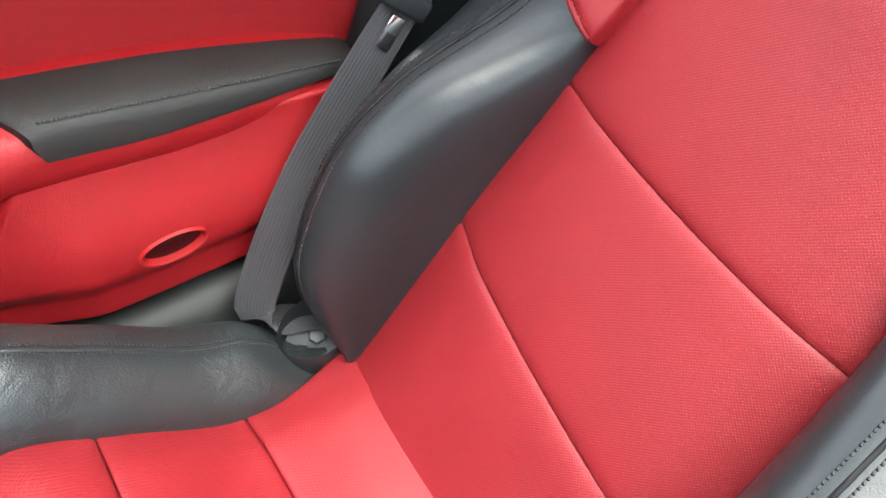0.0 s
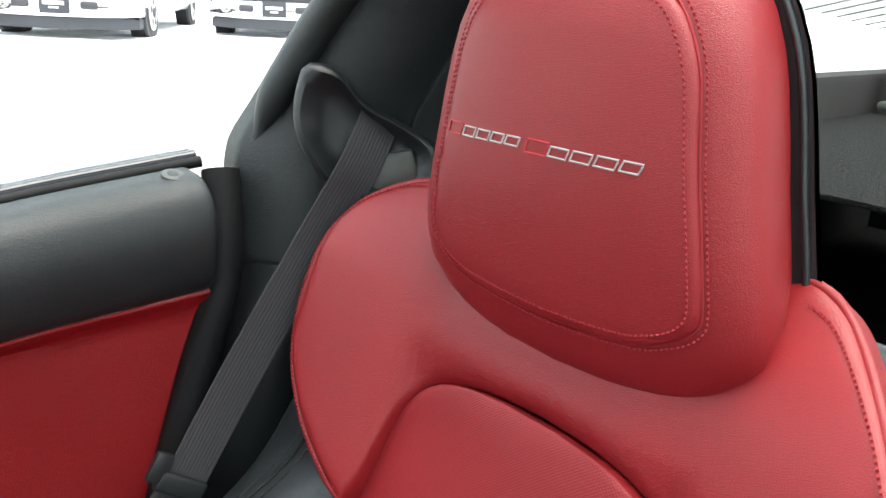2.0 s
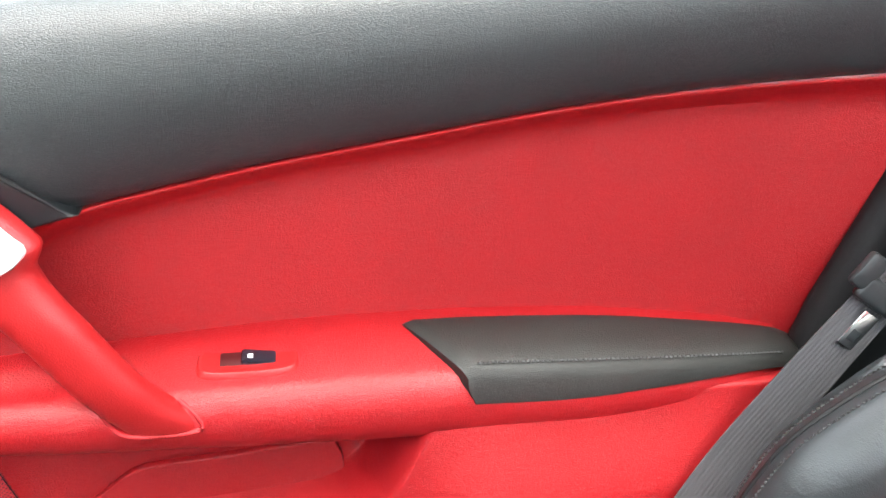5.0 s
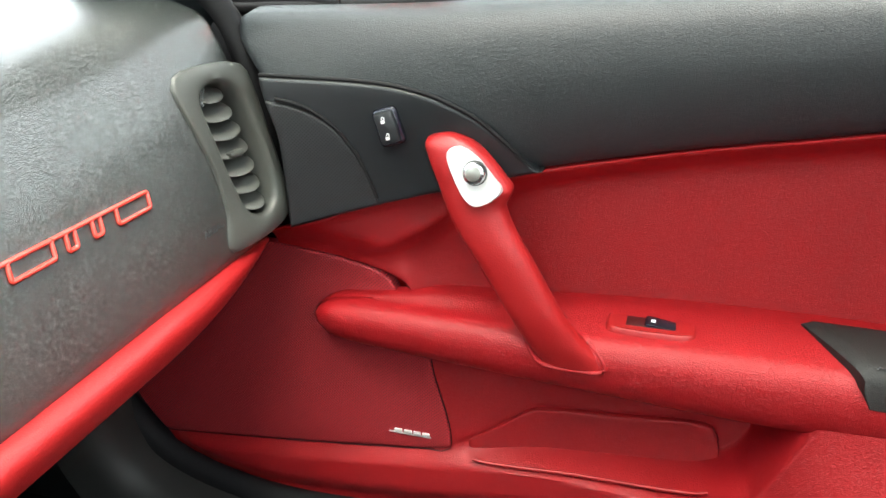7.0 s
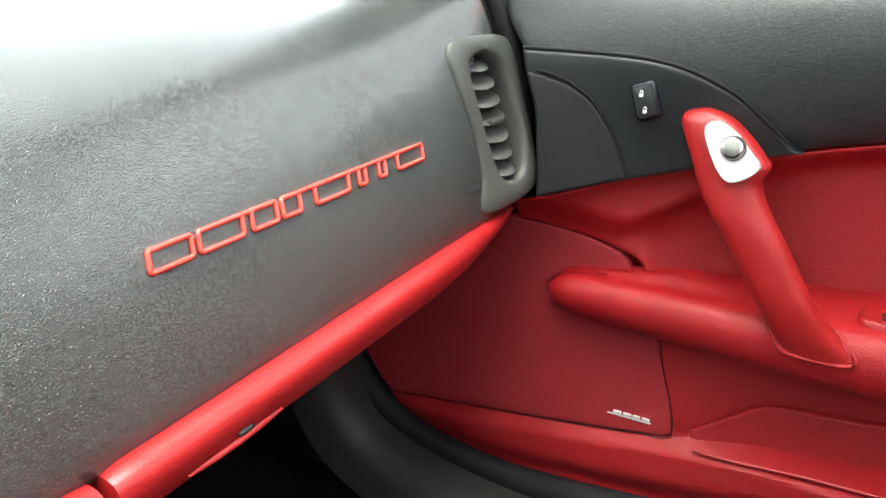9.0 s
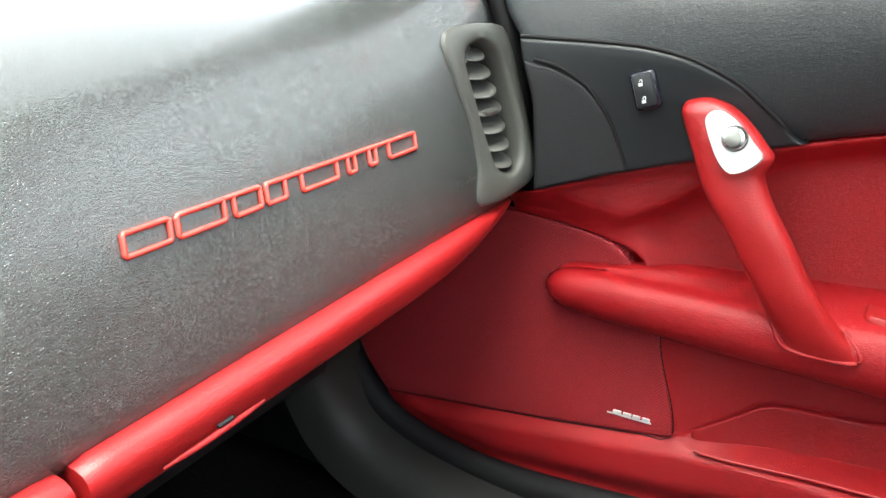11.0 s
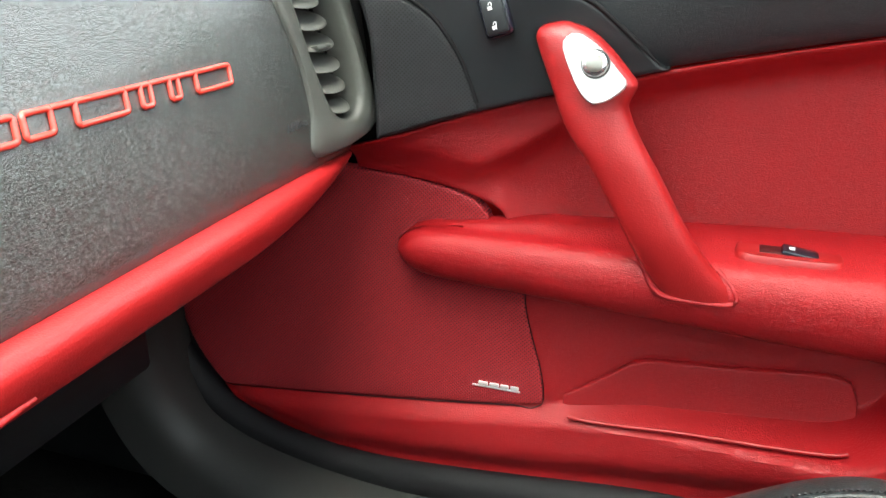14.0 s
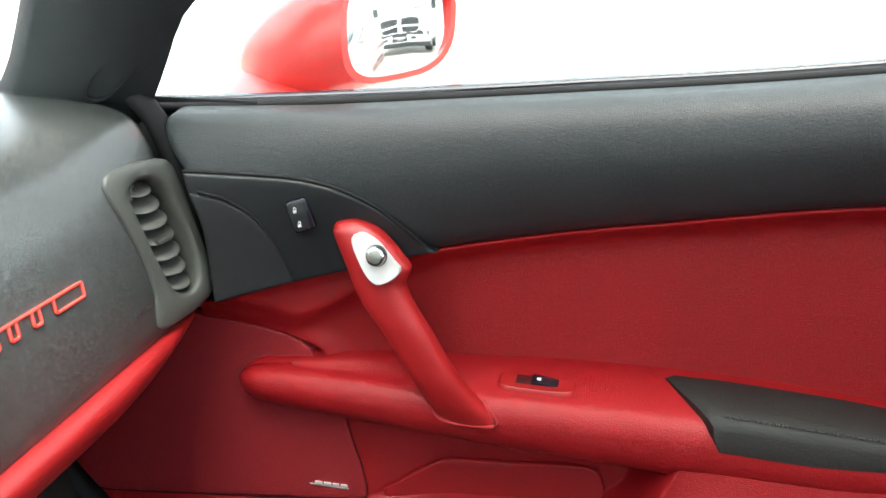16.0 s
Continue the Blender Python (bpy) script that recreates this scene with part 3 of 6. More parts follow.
# black pad on the armrest: a flat-topped wedge that tapers to the rear
pad_rings = []
for i in range(46):
    s = i / 45
    tip = math.sqrt(max(0.0, 1 - max(0.0, (s - 0.94) / 0.06) ** 2))
    ring = []
    for q in spline([(0.0, -0.010, 0), (0.0, 0.002, 0), (0.03, 0.006, 0), (0.12, 0.008, 0), (0.55, 0.009, 0), (0.80, 0.007, 0), (0.94, 0.001, 0), (1.005, -0.012, 0), (1.012, -0.024, 0), (0.98, -0.030, 0), (0.90, -0.029, 0), (0.5, -0.02, 0)], 32, True):
        x = -0.034 + 0.050 * min(1.0, q.x) * (1 - s) + (0.352 + 0.034 + 0.02 * q.x) * s
        back, front = door_base(x) + 0.010, arm_front(x) - 0.002
        y = back + (front - back) * q.x
        y = back + 0.004 + (y - back - 0.004) * (0.10 + 0.90 * tip)
        puff = min(1.0, 0.4 + s / 0.03) * (0.35 + 0.65 * tip)
        ring.append(Vector((x, y, shelf_top(x) + q.y * puff * (1 if q.y > 0 else 1 - 0.8 * smooth(0.15, 0.95, s)) + 0.006 * (1 - q.x) * smooth(-0.03, 0.02, q.y))))
    pad_rings.append(ring)
pad = loft("armrest_pad", pad_black, door, pad_rings, label="black leather armrest pad")
low = max(range(32), key=lambda j: -abs(pad_rings[5][j].y - (arm_front(0) + 0.012)) - (9 if pad_rings[5][j].z < shelf_top(0) - 0.006 else 0))
stitches("stitching", thread_grey, pad, [r[low] + Vector((0, -0.0012, 0.0014)) for r in pad_rings[2:42]], out=(0, -0.6, 0.8))

# speaker grille with its leaf-shaped tip
leaf_top = curve_y((-0.82, 0.626), (-0.579, 0.6185), (-0.522, 0.6135), (-0.475, 0.6055), (-0.442, 0.5955), (-0.427, 0.5855), (-0.419, 0.568), (-0.402, 0.52), (-0.37, 0.52))


def grille_low(x):
    right = 0.012 * (1 - math.sqrt(max(0, 1 - min(1, max(0, (x + 0.391) / 0.014)) ** 2)))
    return max(ledge_line(x) + 0.007, door_foot(x) + 0.006) + right


grille = patch("speaker_grille", mesh_red, door, -0.815, -0.3805, grille_low, leaf_top, lambda x, z, off: Vector((x - 0.024 * smooth(0.39, 0.51, z) * smooth(-0.50, -0.385, x), 0.782 + off, z)),
               na=70, nb=24, edge=0.004, lip=0.004, thick=0.014, label="red perforated speaker grille")
for k, (dx, w) in enumerate(((-0.016, 0.010), (-0.004, 0.010), (0.007, 0.009), (0.018, 0.009))):
    part("badge", box((w, 0.003, 0.0045), (-0.428 + dx, 0.781, 0.3975), 0.001), silver, grille, "small silver maker's plate")
part("badge", box((0.052, 0.002, 0.0018), (-0.430, 0.7815, 0.3940), 0.0006), silver, grille)

gap_line = [Vector((-0.3795 - 0.024 * smooth(0.39, 0.51, z), 0.7835, z)) for z in [0.515 - 0.125 * k / 20 for k in range(21)]] + [Vector((-0.381, 0.7835, 0.383)), Vector((-0.392, 0.7835, 0.376))] + [Vector((x, 0.7835, grille_low(x) - 0.001)) for x in [-0.41 - 0.36 * k / 30 for k in range(31)]]
tube("grille_gap", rubber, grille, gap_line, 0.0006, 6)

# black front corner: trim plate, tweeter mesh, lock switch
corner_top = curve_y((-0.61, 0.818), (-0.569, 0.820), (-0.495, 0.8185), (-0.44, 0.8155), (-0.40, 0.8085), (-0.351, 0.7880), (-0.3215, 0.7645), (-0.288, 0.7335))


def front_lean(x, z):
    return -0.014 * smooth(0.75, 0.82, z) * smooth(-0.47, -0.54, x)


corner = patch("tweeter_trim", plastic_black, door, -0.534, -0.2855, lambda x: red_line(x) + 0.002, lambda x: max(corner_top(x), red_line(x) + 0.004),
               lambda x, z, off: Vector((x + front_lean(x, z), door_base(x) - 0.022 - 0.012 * smooth(red_line(x), 0.82, z) + off, z)), na=60, nb=12, edge=0.004, lip=0.004, thick=0.03,
               label="satin black corner trim")
mesh_top = curve_y((-0.60, 0.806), (-0.562, 0.802), (-0.515, 0.795), (-0.484, 0.778), (-0.46, 0.745), (-0.441, 0.694))
tweeter = patch("tweeter_mesh", mesh_black, corner, -0.531, -0.4425, lambda x: red_line(x) + 0.004, lambda x: max(mesh_top(x), red_line(x) + 0.006),
                lambda x, z, off: Vector((x + front_lean(x, z), door_base(x) - 0.0255 - 0.012 * smooth(red_line(x), 0.82, z) + off, z)), na=34, nb=12, edge=0.003, lip=0.003, thick=0.01,
                label="black tweeter mesh")
tube("mesh_gap", rubber, corner, [Vector((x, door_base(x) - 0.0235 - 0.012 * smooth(red_line(x), 0.82, mesh_top(x)), mesh_top(x) + 0.0025)) for x in [-0.531 + 0.088 * k / 30 for k in range(31)]], 0.002)
tube("trim_gap", rubber, corner, [Vector((x + front_lean(x, corner_top(x)), door_base(x) - 0.030 + 0.004 * smooth(-0.36, -0.29, x), corner_top(x) + 0.0015)) for x in [-0.534 + 0.242 * k / 40 for k in range(41)]], 0.0020, taper=lambda s: min(1.0, 0.2 + 12 * (1 - s)))
lock_turn = Matrix.Rotation(radians(-17), 4, "Y") @ Matrix.Rotation(radians(6), 4, "Z")
lock_at = Vector((-0.426, 0.7345, 0.777))
lock = part("lock_switch", box((0.025, 0.014, 0.037), lock_at, 0.005, 3, lock_turn), gloss_black, corner, "black rocker switch with white padlock marks")
part("rocker", box((0.019, 0.014, 0.031), lock_at + Vector((0, -0.003, 0)), 0.003, 2, lock_turn), plastic_black, lock)
for dz in (0.0072, -0.0080):
    part("padlock_mark", box((0.0036, 0.001, 0.0030), lock_at + Vector((-0.0005 - dz * 0.30, -0.0102, dz - 0.001)), 0, 2, lock_turn), white_mark, lock)
    ring = [lock_at + Vector((0.0013 * math.cos(a) - 0.0005 - dz * 0.30, -0.0102, dz + 0.001 + 0.0026 * math.sin(a))) for a in [math.pi * k / 8 for k in range(9)]]
    tube("padlock_mark", white_mark, lock, ring, 0.0005, 5)

# pull handle
grip_fore = curve_y((0.545, -0.272), (0.558, -0.2795), (0.576, -0.2905), (0.612, -0.311), (0.660, -0.3405), (0.683, -0.3575), (0.700, -0.367), (0.720, -0.3755), (0.735, -0.382), (0.752, -0.3895), (0.762, -0.3925), (0.768, -0.3905), (0.7715, -0.3835), (0.7735, -0.3740))
grip_aft = curve_y((0.545, -0.204), (0.558, -0.212), (0.576, -0.230), (0.612, -0.256), (0.660, -0.2850), (0.683, -0.3000), (0.700, -0.3090), (0.711, -0.3125), (0.719, -0.3090), (0.7265, -0.3065), (0.735, -0.3130), (0.744, -0.3210), (0.752, -0.3290), (0.762, -0.3410), (0.768, -0.3510), (0.7715, -0.3600), (0.7735, -0.3670))
grip_mid = curve_y((0.545, 0.746), (0.558, 0.740), (0.576, 0.733), (0.612, 0.727), (0.660, 0.728), (0.705, 0.733), (0.745, 0.739), (0.768, 0.744), (0.7735, 0.748))
grip_deep = curve_y((0.545, 0.020), (0.576, 0.016), (0.612, 0.015), (0.700, 0.016), (0.740, 0.0175), (0.762, 0.0165), (0.7715, 0.011), (0.7735, 0.006))
rings = []
for i in range(64):
    z = 0.7735 - (0.7735 - 0.545) * (i / 63) ** 1.35
    fore, aft, h = grip_fore(z), grip_aft(z), grip_deep(z)
    w = (aft - fore) / 2
    rings.append([Vector(((fore + aft) / 2 + w * math.copysign(abs(math.cos(a)) ** 0.75, math.cos(a)), grip_mid(z) - h * math.copysign(abs(math.sin(a)) ** 0.75, math.sin(a)), z)) for a in [2 * math.pi * k / 28 for k in range(28)]])
handle = loft("pull_handle", plastic_red, door, rings, label="red slanted pull handle")
foot = [(grip_fore(0.580) - 0.001, 0.738, 0.580), (grip_fore(0.566) - 0.001, 0.731, 0.566), (grip_fore(0.556) + 0.001, 0.7275, 0.5545), (grip_fore(0.550) + 0.012, 0.7265, 0.5490),
        (grip_aft(0.550) - 0.016, 0.7265, 0.5485), (grip_aft(0.552) - 0.002, 0.7275, 0.5525), (grip_aft(0.562) + 0.001, 0.731, 0.563), (grip_aft(0.575) + 0.001, 0.738, 0.575)]
tube("foot_rim", vinyl_red, handle, spline(foot, 40), 0.0026, 8)
bez_c = Vector((-0.3390, 0.7195, 0.7400))
bx = Vector((1.0, 0.0, 0.0))
bn = Vector((0.04, -0.97, 0.20)).normalized()
bz = bn.cross(bx).normalized()
bx = bz.cross(bn).normalized()
outline = spline([(-0.0275, 0.016, 0), (-0.0255, 0.0235, 0), (-0.0185, 0.0268, 0), (-0.010, 0.0245, 0), (0.002, 0.0165, 0), (0.017, 0.0005, 0), (0.0255, -0.010, 0), (0.018, -0.020, 0), (0.0065, -0.0265, 0), (-0.002, -0.0265, 0), (-0.0115, -0.0175, 0), (-0.0215, 0.0005, 0)], 36, True)
rings = []
for f, d in ((1.0, -0.010), (1.0, 0.002), (0.96, 0.0032), (0.86, 0.003), (0.4, 0.003), (0.05, 0.003)):
    rings.append([bez_c + bx * (q.x * f) + bz * (q.y * f) + bn * d for q in outline])
bezel = loft("bezel", silver, handle, rings, label="satin silver bezel")
button = part("release_button", disc(0.0105, 0.010, bez_c + bn * 0.006 + bz * 0.004, bn, 0.003), steel, handle, "round door release button")
part("button_cap", disc(0.0070, 0.002, bez_c + bn * 0.0115 + bz * 0.004, bn, 0.0008), dull_steel, button)
part("button_ring", disc(0.0116, 0.003, bez_c + bn * 0.003 + bz * 0.004, bn, 0.001), plastic_grey, button)

# window switch in its recessed plate
wx, wy, wz = -0.172, 0.776, shelf_top(-0.17) + 0.0
plate_o = [(0.043 * math.copysign(abs(math.cos(a)) ** 0.5, math.cos(a)), 0.021 * math.copysign(abs(math.sin(a)) ** 0.5, math.sin(a))) for a in [2 * math.pi * k / 32 for k in range(32)]]
rings = [[Vector((wx + px * f, wy + py * f, wz + d)) for px, py in plate_o] for f, d in ((1.04, -0.004), (1.0, 0.0022), (0.95, 0.0034), (0.90, 0.0028), (0.5, 0.0028), (0.05, 0.0028))]
wplate = loft("switch_plate", plastic_red, door, rings, label="red window switch plate")
# the well is a flat block; the shade of its hollow is in the colour
part("switch_well", box((0.020, 0.019, 0.003), (wx - 0.014, wy, wz + 0.0020), 0.001), surface("shaded_well_red", (0.045, 0.003, 0.004), 0.5), wplate, "finger well block in dark red for the shade of its hollow")
wsw = part("window_switch", box((0.031, 0.019, 0.009), (wx + 0.009, wy, wz + 0.0008), 0.0025, 2, Matrix.Rotation(radians(8), 4, "Y")), gloss_black, wplate, "small black window switch")
part("window_mark", box((0.0045, 0.005, 0.001), (wx + 0.002, wy - 0.002, wz + 0.0066), 0), white_mark, wsw)

# map pocket plate leaning back in the lower door
patch("map_pocket", vinyl_red, door, -0.361, -0.087, pk_low, lambda x: max(pk_top(x), pk_low(x) + 0.002),
      lambda x, z, off: Vector((x, 0.7915 + 0.016 * smooth(-0.37, -0.27, x) + 0.03 * (z - 0.42) + off, z)),
      na=40, nb=12, edge=0.003, lip=0.003, thick=0.02, label="red map pocket")
tube("pocket_lip", plastic_red, door, [Vector((x, 0.7735 - 0.016 * smooth(-0.32, -0.05, x), pk_low(x) + 0.004)) for x in [-0.352 + 0.255 * k / 30 for k in range(31)]], 0.0022)

# courtesy lamp recess low on the door
hc = Vector((0.118, 0.7035, 0.418))
hole_rings = []
for f, d in ((1.14, 0.004), (1.10, -0.0004), (1.02, 0.0002), (0.96, 0.004), (0.90, 0.030), (0.5, 0.050), (0.03, 0.050)):
    hole_rings.append([hc + Vector((0.034 * f * math.cos(a), d, 0.017 * f * math.sin(a) + 0.004 * f * math.cos(a))) for a in [2 * math.pi * k / 28 for k in range(28)]])
recess = loft("lamp_recess", plastic_red, door, hole_rings, caps=False, label="oval red courtesy lamp recess")
# lens disc: shade inside the recess is put into its dark red
lens_rings = [[hc + Vector((0.034 * f * math.cos(a), d, 0.017 * f * math.sin(a) + 0.004 * f * math.cos(a))) for a in [2 * math.pi * k / 28 for k in range(28)]] for f, d in ((0.96, 0.020), (0.96, 0.009), (0.85, 0.008), (0.4, 0.010), (0.03, 0.011))]
loft("lens", surface("shaded_lens_red", (0.030, 0.001, 0.002), 0.35, vary=0.1, spec=0.3), recess, lens_rings, label="unlit lens disc with the recess shade in its dark red")

# window sill seals, lock pin
for k, (dy, dz, r, mat) in enumerate(((0.058, -0.002, 0.0065, rubber), (0.072, 0.002, 0.007, gloss_black), (0.086, -0.002, 0.010, gloss_black))):
    tube("sill_seal", mat, door, [Vector((x, door_base(x) + dy, sill_line(x) + dz)) for x in [-0.63 + 1.10 * i / 40 for i in range(41)]], r)
pin = part("lock_pin", disc(0.0125, 0.006, (0.425, 0.795, 0.9665), (0.0, -0.30, 0.95), 0.002), plastic_grey, door, "grey lock pin ferrule")
part("pin_head", disc(0.0065, 0.006, (0.425, 0.795, 0.9675), (0.0, -0.30, 0.95), 0.002), plastic_black, pin)
part("door_glass", box((1.55, 0.004, 0.75), (-0.17, 0.874, 0.70), 0.0), glass, door).visible_shadow = False

# ---------------------------------------------------------------- dashboard
dash = thing("dashboard", "black wrinkle-grained dashboard with red glove box lip", "dashboard", at=(-0.7, 0.3, 0.7))
PROF = spline([(-0.572, 0.640, 0), (-0.559, 0.656, 0), (-0.563, 0.690, 0), (-0.578, 0.745, 0), (-0.600, 0.800, 0), (-0.628, 0.845, 0), (-0.668, 0.872, 0),
               (-0.730, 0.886, 0), (-0.83, 0.896, 0), (-0.95, 0.902, 0), (-1.10, 0.905, 0), (-1.30, 0.900, 0)], 90)


END_PROF = spline([(-0.572, 0.640, 0), (-0.559, 0.656, 0), (-0.562, 0.690, 0), (-0.570, 0.745, 0), (-0.580, 0.800, 0), (-0.592, 0.845, 0), (-0.618, 0.878, 0),
                   (-0.690, 0.889, 0), (-0.83, 0.897, 0), (-0.95, 0.902, 0), (-1.10, 0.905, 0), (-1.30, 0.900, 0)], 90)


def dash_point(y, s, off):
    f = s * 89
    i = min(int(f), 88)
    k = smooth(0.56, 0.73, y)
    p = PROF[i].lerp(PROF[i + 1], f - i).lerp(END_PROF[i].lerp(END_PROF[i + 1], f - i), k)
    a, b = PROF[max(i - 1, 0)].lerp(END_PROF[max(i - 1, 0)], k), PROF[min(i + 2, 89)].lerp(END_PROF[min(i + 2, 89)], k)
    d = (b - a).normalized()
    n = Vector((d.y, 0, -d.x))
    return Vector((p.x, y, p.y)) - Vector((n.x, 0, n.z)) * off


dash_pad = patch("dash_pad", dash_black, dash, -0.735, 0.735, lambda y: 0.0, lambda y: 1.0, dash_point, na=50, nb=170, edge=0.012, lip=0.006, thick=0.02,
      label="black wrinkle-grained pad", extra=[0.645 + 0.004 * k for k in range(22)])


def on_dash(y, z, out=0.0):
    """A point on the dash face at this height."""
    k = min(range(45), key=lambda i: abs(PROF[i].y - z) + (9 if i < 6 else 0))
    f = PROF[k]
    a, b = PROF[max(k - 1, 0)], PROF[k + 1]
    if b.y - a.y > 1e-6:
        x = f.x + (z - f.y) * (b.x - a.x) / (b.y - a.y)
    else:
        x = f.x
    d = (b - a).normalized()
    return Vector((x + d.y * out, y, z - d.x * out))


# raised badge strokes: plain bars in place of the maker's name
badge = thing("dash_badge", "raised glossy red stroke badge on the dashboard", "badge", at=on_dash(0.41, 0.75))
def badge_z(y, up):
    """Height on the dash of the upper (1) or lower (0) run of the badge."""
    return (0.7447 + 0.0125 * up) - 0.0148 * (y - 0.262)


def badge_loop(ya, yb):
    """A raised rounded slanted frame."""
    c = []
    for y, up in ((ya, 0), (yb, 0), (yb, 1), (ya, 1)):
        c.append(Vector((y + 0.003 * up, badge_z(y, up), 0)))
    line = []
    for k in range(4):
        p, q = c[k], c[(k + 1) % 4]
        nick = 0.0012 / (q - p).length
        line += [p.lerp(q, nick + (1 - 2 * nick) * i / 8) for i in range(9)]
    tube("stroke", badge_red, badge, [on_dash(p.x, p.y, 0.0008) for p in line + line[:2]], 0.0019, 8)



for ya, yb in ((0.263, 0.297), (0.303, 0.342), (0.351, 0.376), (0.382, 0.401), (0.419, 0.460), (0.474, 0.483), (0.502, 0.511), (0.530, 0.570)):
    badge_loop(ya, yb)
for ya, yb in ((0.342, 0.351), (0.401, 0.419), (0.460, 0.474), (0.483, 0.502), (0.511, 0.530)):
    row = [ya + 0.003 + (yb - ya) * i / 6 for i in range(7)]
    tube("stroke", badge_red, badge, [on_dash(y, badge_z(y - 0.003, 1), 0.0008) for y in row], 0.0019, 8)

# block added to stop light leaking in past the end of the dash
part("gap_block", box((0.62, 0.05, 0.26), (-0.955, 0.772, 0.745), 0.01), rubber, dash)
# black sheet and cord added so the gap to the door stays dark
gap_backing = _old_part("gap_backing", box((0.32, 0.006, 0.30), (-0.66, 0.806, 0.730), 0.002), rubber)
gap = tube("gap_filler", rubber, None, spline([(-0.70, 0.770, 0.900), (-0.640, 0.766, 0.895), (-0.606, 0.764, 0.870), (-0.585, 0.762, 0.825), (-0.572, 0.760, 0.76), (-0.568, 0.762, 0.690)], 40), 0.013, 10)
tagged(gap, "black cord filling the shaded gap between dashboard and door", "door seal", "", "structure")
tagged(gap_backing, "thin black sheet added behind the door front edge to darken the gap", "hinge post", "", "structure")

# small embossed word
txt = bpy.data.curves.new("airbag_mark", "FONT")
txt.body, txt.size, txt.extrude = "AIRBAG", 0.0095, 0.0003
tob = new("tmp_text", txt)
bpy.context.view_layer.update()
tme = bpy.data.meshes.new_from_object(tob.evaluated_get(bpy.context.evaluated_depsgraph_get()))
bpy.data.objects.remove(tob)
tme.materials.clear()
tme.materials.append(thread_grey)
mark = new("airbag_mark", tme)
p0 = on_dash(0.622, 0.692, 0.0006)
d0 = (on_dash(0.622, 0.702, 0.0006) - p0).normalized()
r0 = Vector((0, 1, 0))
mark.matrix_world = Matrix.Translation(p0) @ Matrix((r0, d0, r0.cross(d0))).transposed().to_4x4()
keep(mark, dash)
mark["label"] = "small embossed word on the vinyl"

# red lip of the glove box and its neighbour
def lip_ring(y, k=1.0, pivot=None):
    pts = [(-0.575, 0.656), (-0.553, 0.6550), (-0.5445, 0.6515), (-0.5410, 0.6440), (-0.5425, 0.634), (-0.5500, 0.620), (-0.566, 0.611), (-0.590, 0.608), (-0.60, 0.62)]
    c = pivot or Vector((-0.572, 0.632, 0))
    return [Vector((c.x + (p.x - c.x) * k, y, c.y + (p.y - c.y) * k)) for p in spline([(a, b, 0) for a, b in pts], 26)]


glove = loft("glove_box", plastic_red, dash, [lip_ring(0.194 + (0.728 - 0.194) * i / 50, 0.9 if i == 0 else 1 - 0.86 * max(0, (i - 30) / 20) ** 2.2, Vector((-0.562, 0.651, 0)) if i > 1 else None) for i in range(51)],
             label="red glove box lip with a latch recess")
loft("console_lip", plastic_red, dash, [lip_ring(-0.10 + 0.286 * i / 20, 0.9 if i == 20 else 1.0) for i in range(21)], label="red lip beside the glove box")
# black bar laid on the lip to give the shade of the latch slot
part("slot_shade_bar", box((0.004, 0.014, 0.0022), (-0.5425, 0.290, 0.6325), 0.0018, 2, Matrix.Rotation(radians(35), 4, "Y")), plastic_black, glove, "black bar in place of the shade in the latch slot")
latch = loft("latch", plastic_red, glove, [[Vector((-0.5428 + 0.0015 * math.sin(math.pi * i / 20), 0.235 + 0.095 * i / 20, 0.6285)) + Vector((0.7, 0, 0.5)) * (0.0016 * math.cos(a) * math.sin(math.pi * i / 20) ** 0.5) + Vector((-0.5, 0, 0.7)) * (0.0026 * math.sin(a) * math.sin(math.pi * i / 20) ** 0.5) for a in [2 * math.pi * k / 12 for k in range(12)]] for i in range(1, 20)], label="red latch paddle")
part("glove_door", box((0.02, 0.50, 0.20), (-0.80, 0.44, 0.50), 0.006), plastic_black, dash)
part("lower_dash", box((0.34, 0.92, 0.04), (-0.76, 0.22, 0.625), 0.01), plastic_black, dash, "dark underside")

# side air vent in its oval housing
vent = thing("air_vent", "dark grey side air vent with seven slats", "air vent", at=(-0.565, 0.69, 0.75))
vc = Vector((-0.572, 0.684, 0.755))
vn = Vector((0.94, -0.25, 0.22)).normalized()
vz = (Vector((-0.22, 0, 0.97)) - vn * Vector((-0.22, 0, 0.97)).dot(vn)).normalized()
vx = vz.cross(vn).normalized()
if vx.y < 0:
    vx = -vx


def vent_point(a, b, d):
    return vc + vx * a + vz * b + vn * d


def dash_x(y, z):
    """How far back the face of the dash reaches at this height."""
    k = smooth(0.56, 0.73, y)
    p = [a.lerp(b, k) for a, b in zip(PROF, END_PROF)]
    i = next((i for i in range(6, 60) if p[i].y <= z <= p[i + 1].y), None)
    return -9.0 if i is None else p[i].x + (p[i + 1].x - p[i].x) * (z - p[i].y) / max(p[i + 1].y - p[i].y, 1e-6)


def proud(p, k):
    """Lifts a point of the housing clear of the dash face."""
    return Vector((max(p.x, dash_x(p.y, p.z) + 0.004 * k), p.y, p.z))


outer = spline([(-0.039, 0.070, 0), (-0.026, 0.080, 0), (0.004, 0.081, 0), (0.048, 0.074, 0), (0.058, 0.056, 0), (0.062, 0.0, 0), (0.062, -0.060, 0), (0.048, -0.088, 0), (-0.030, -0.092, 0), (-0.024, -0.056, 0), (-0.025, -0.012, 0), (-0.035, 0.036, 0)], 48, True)
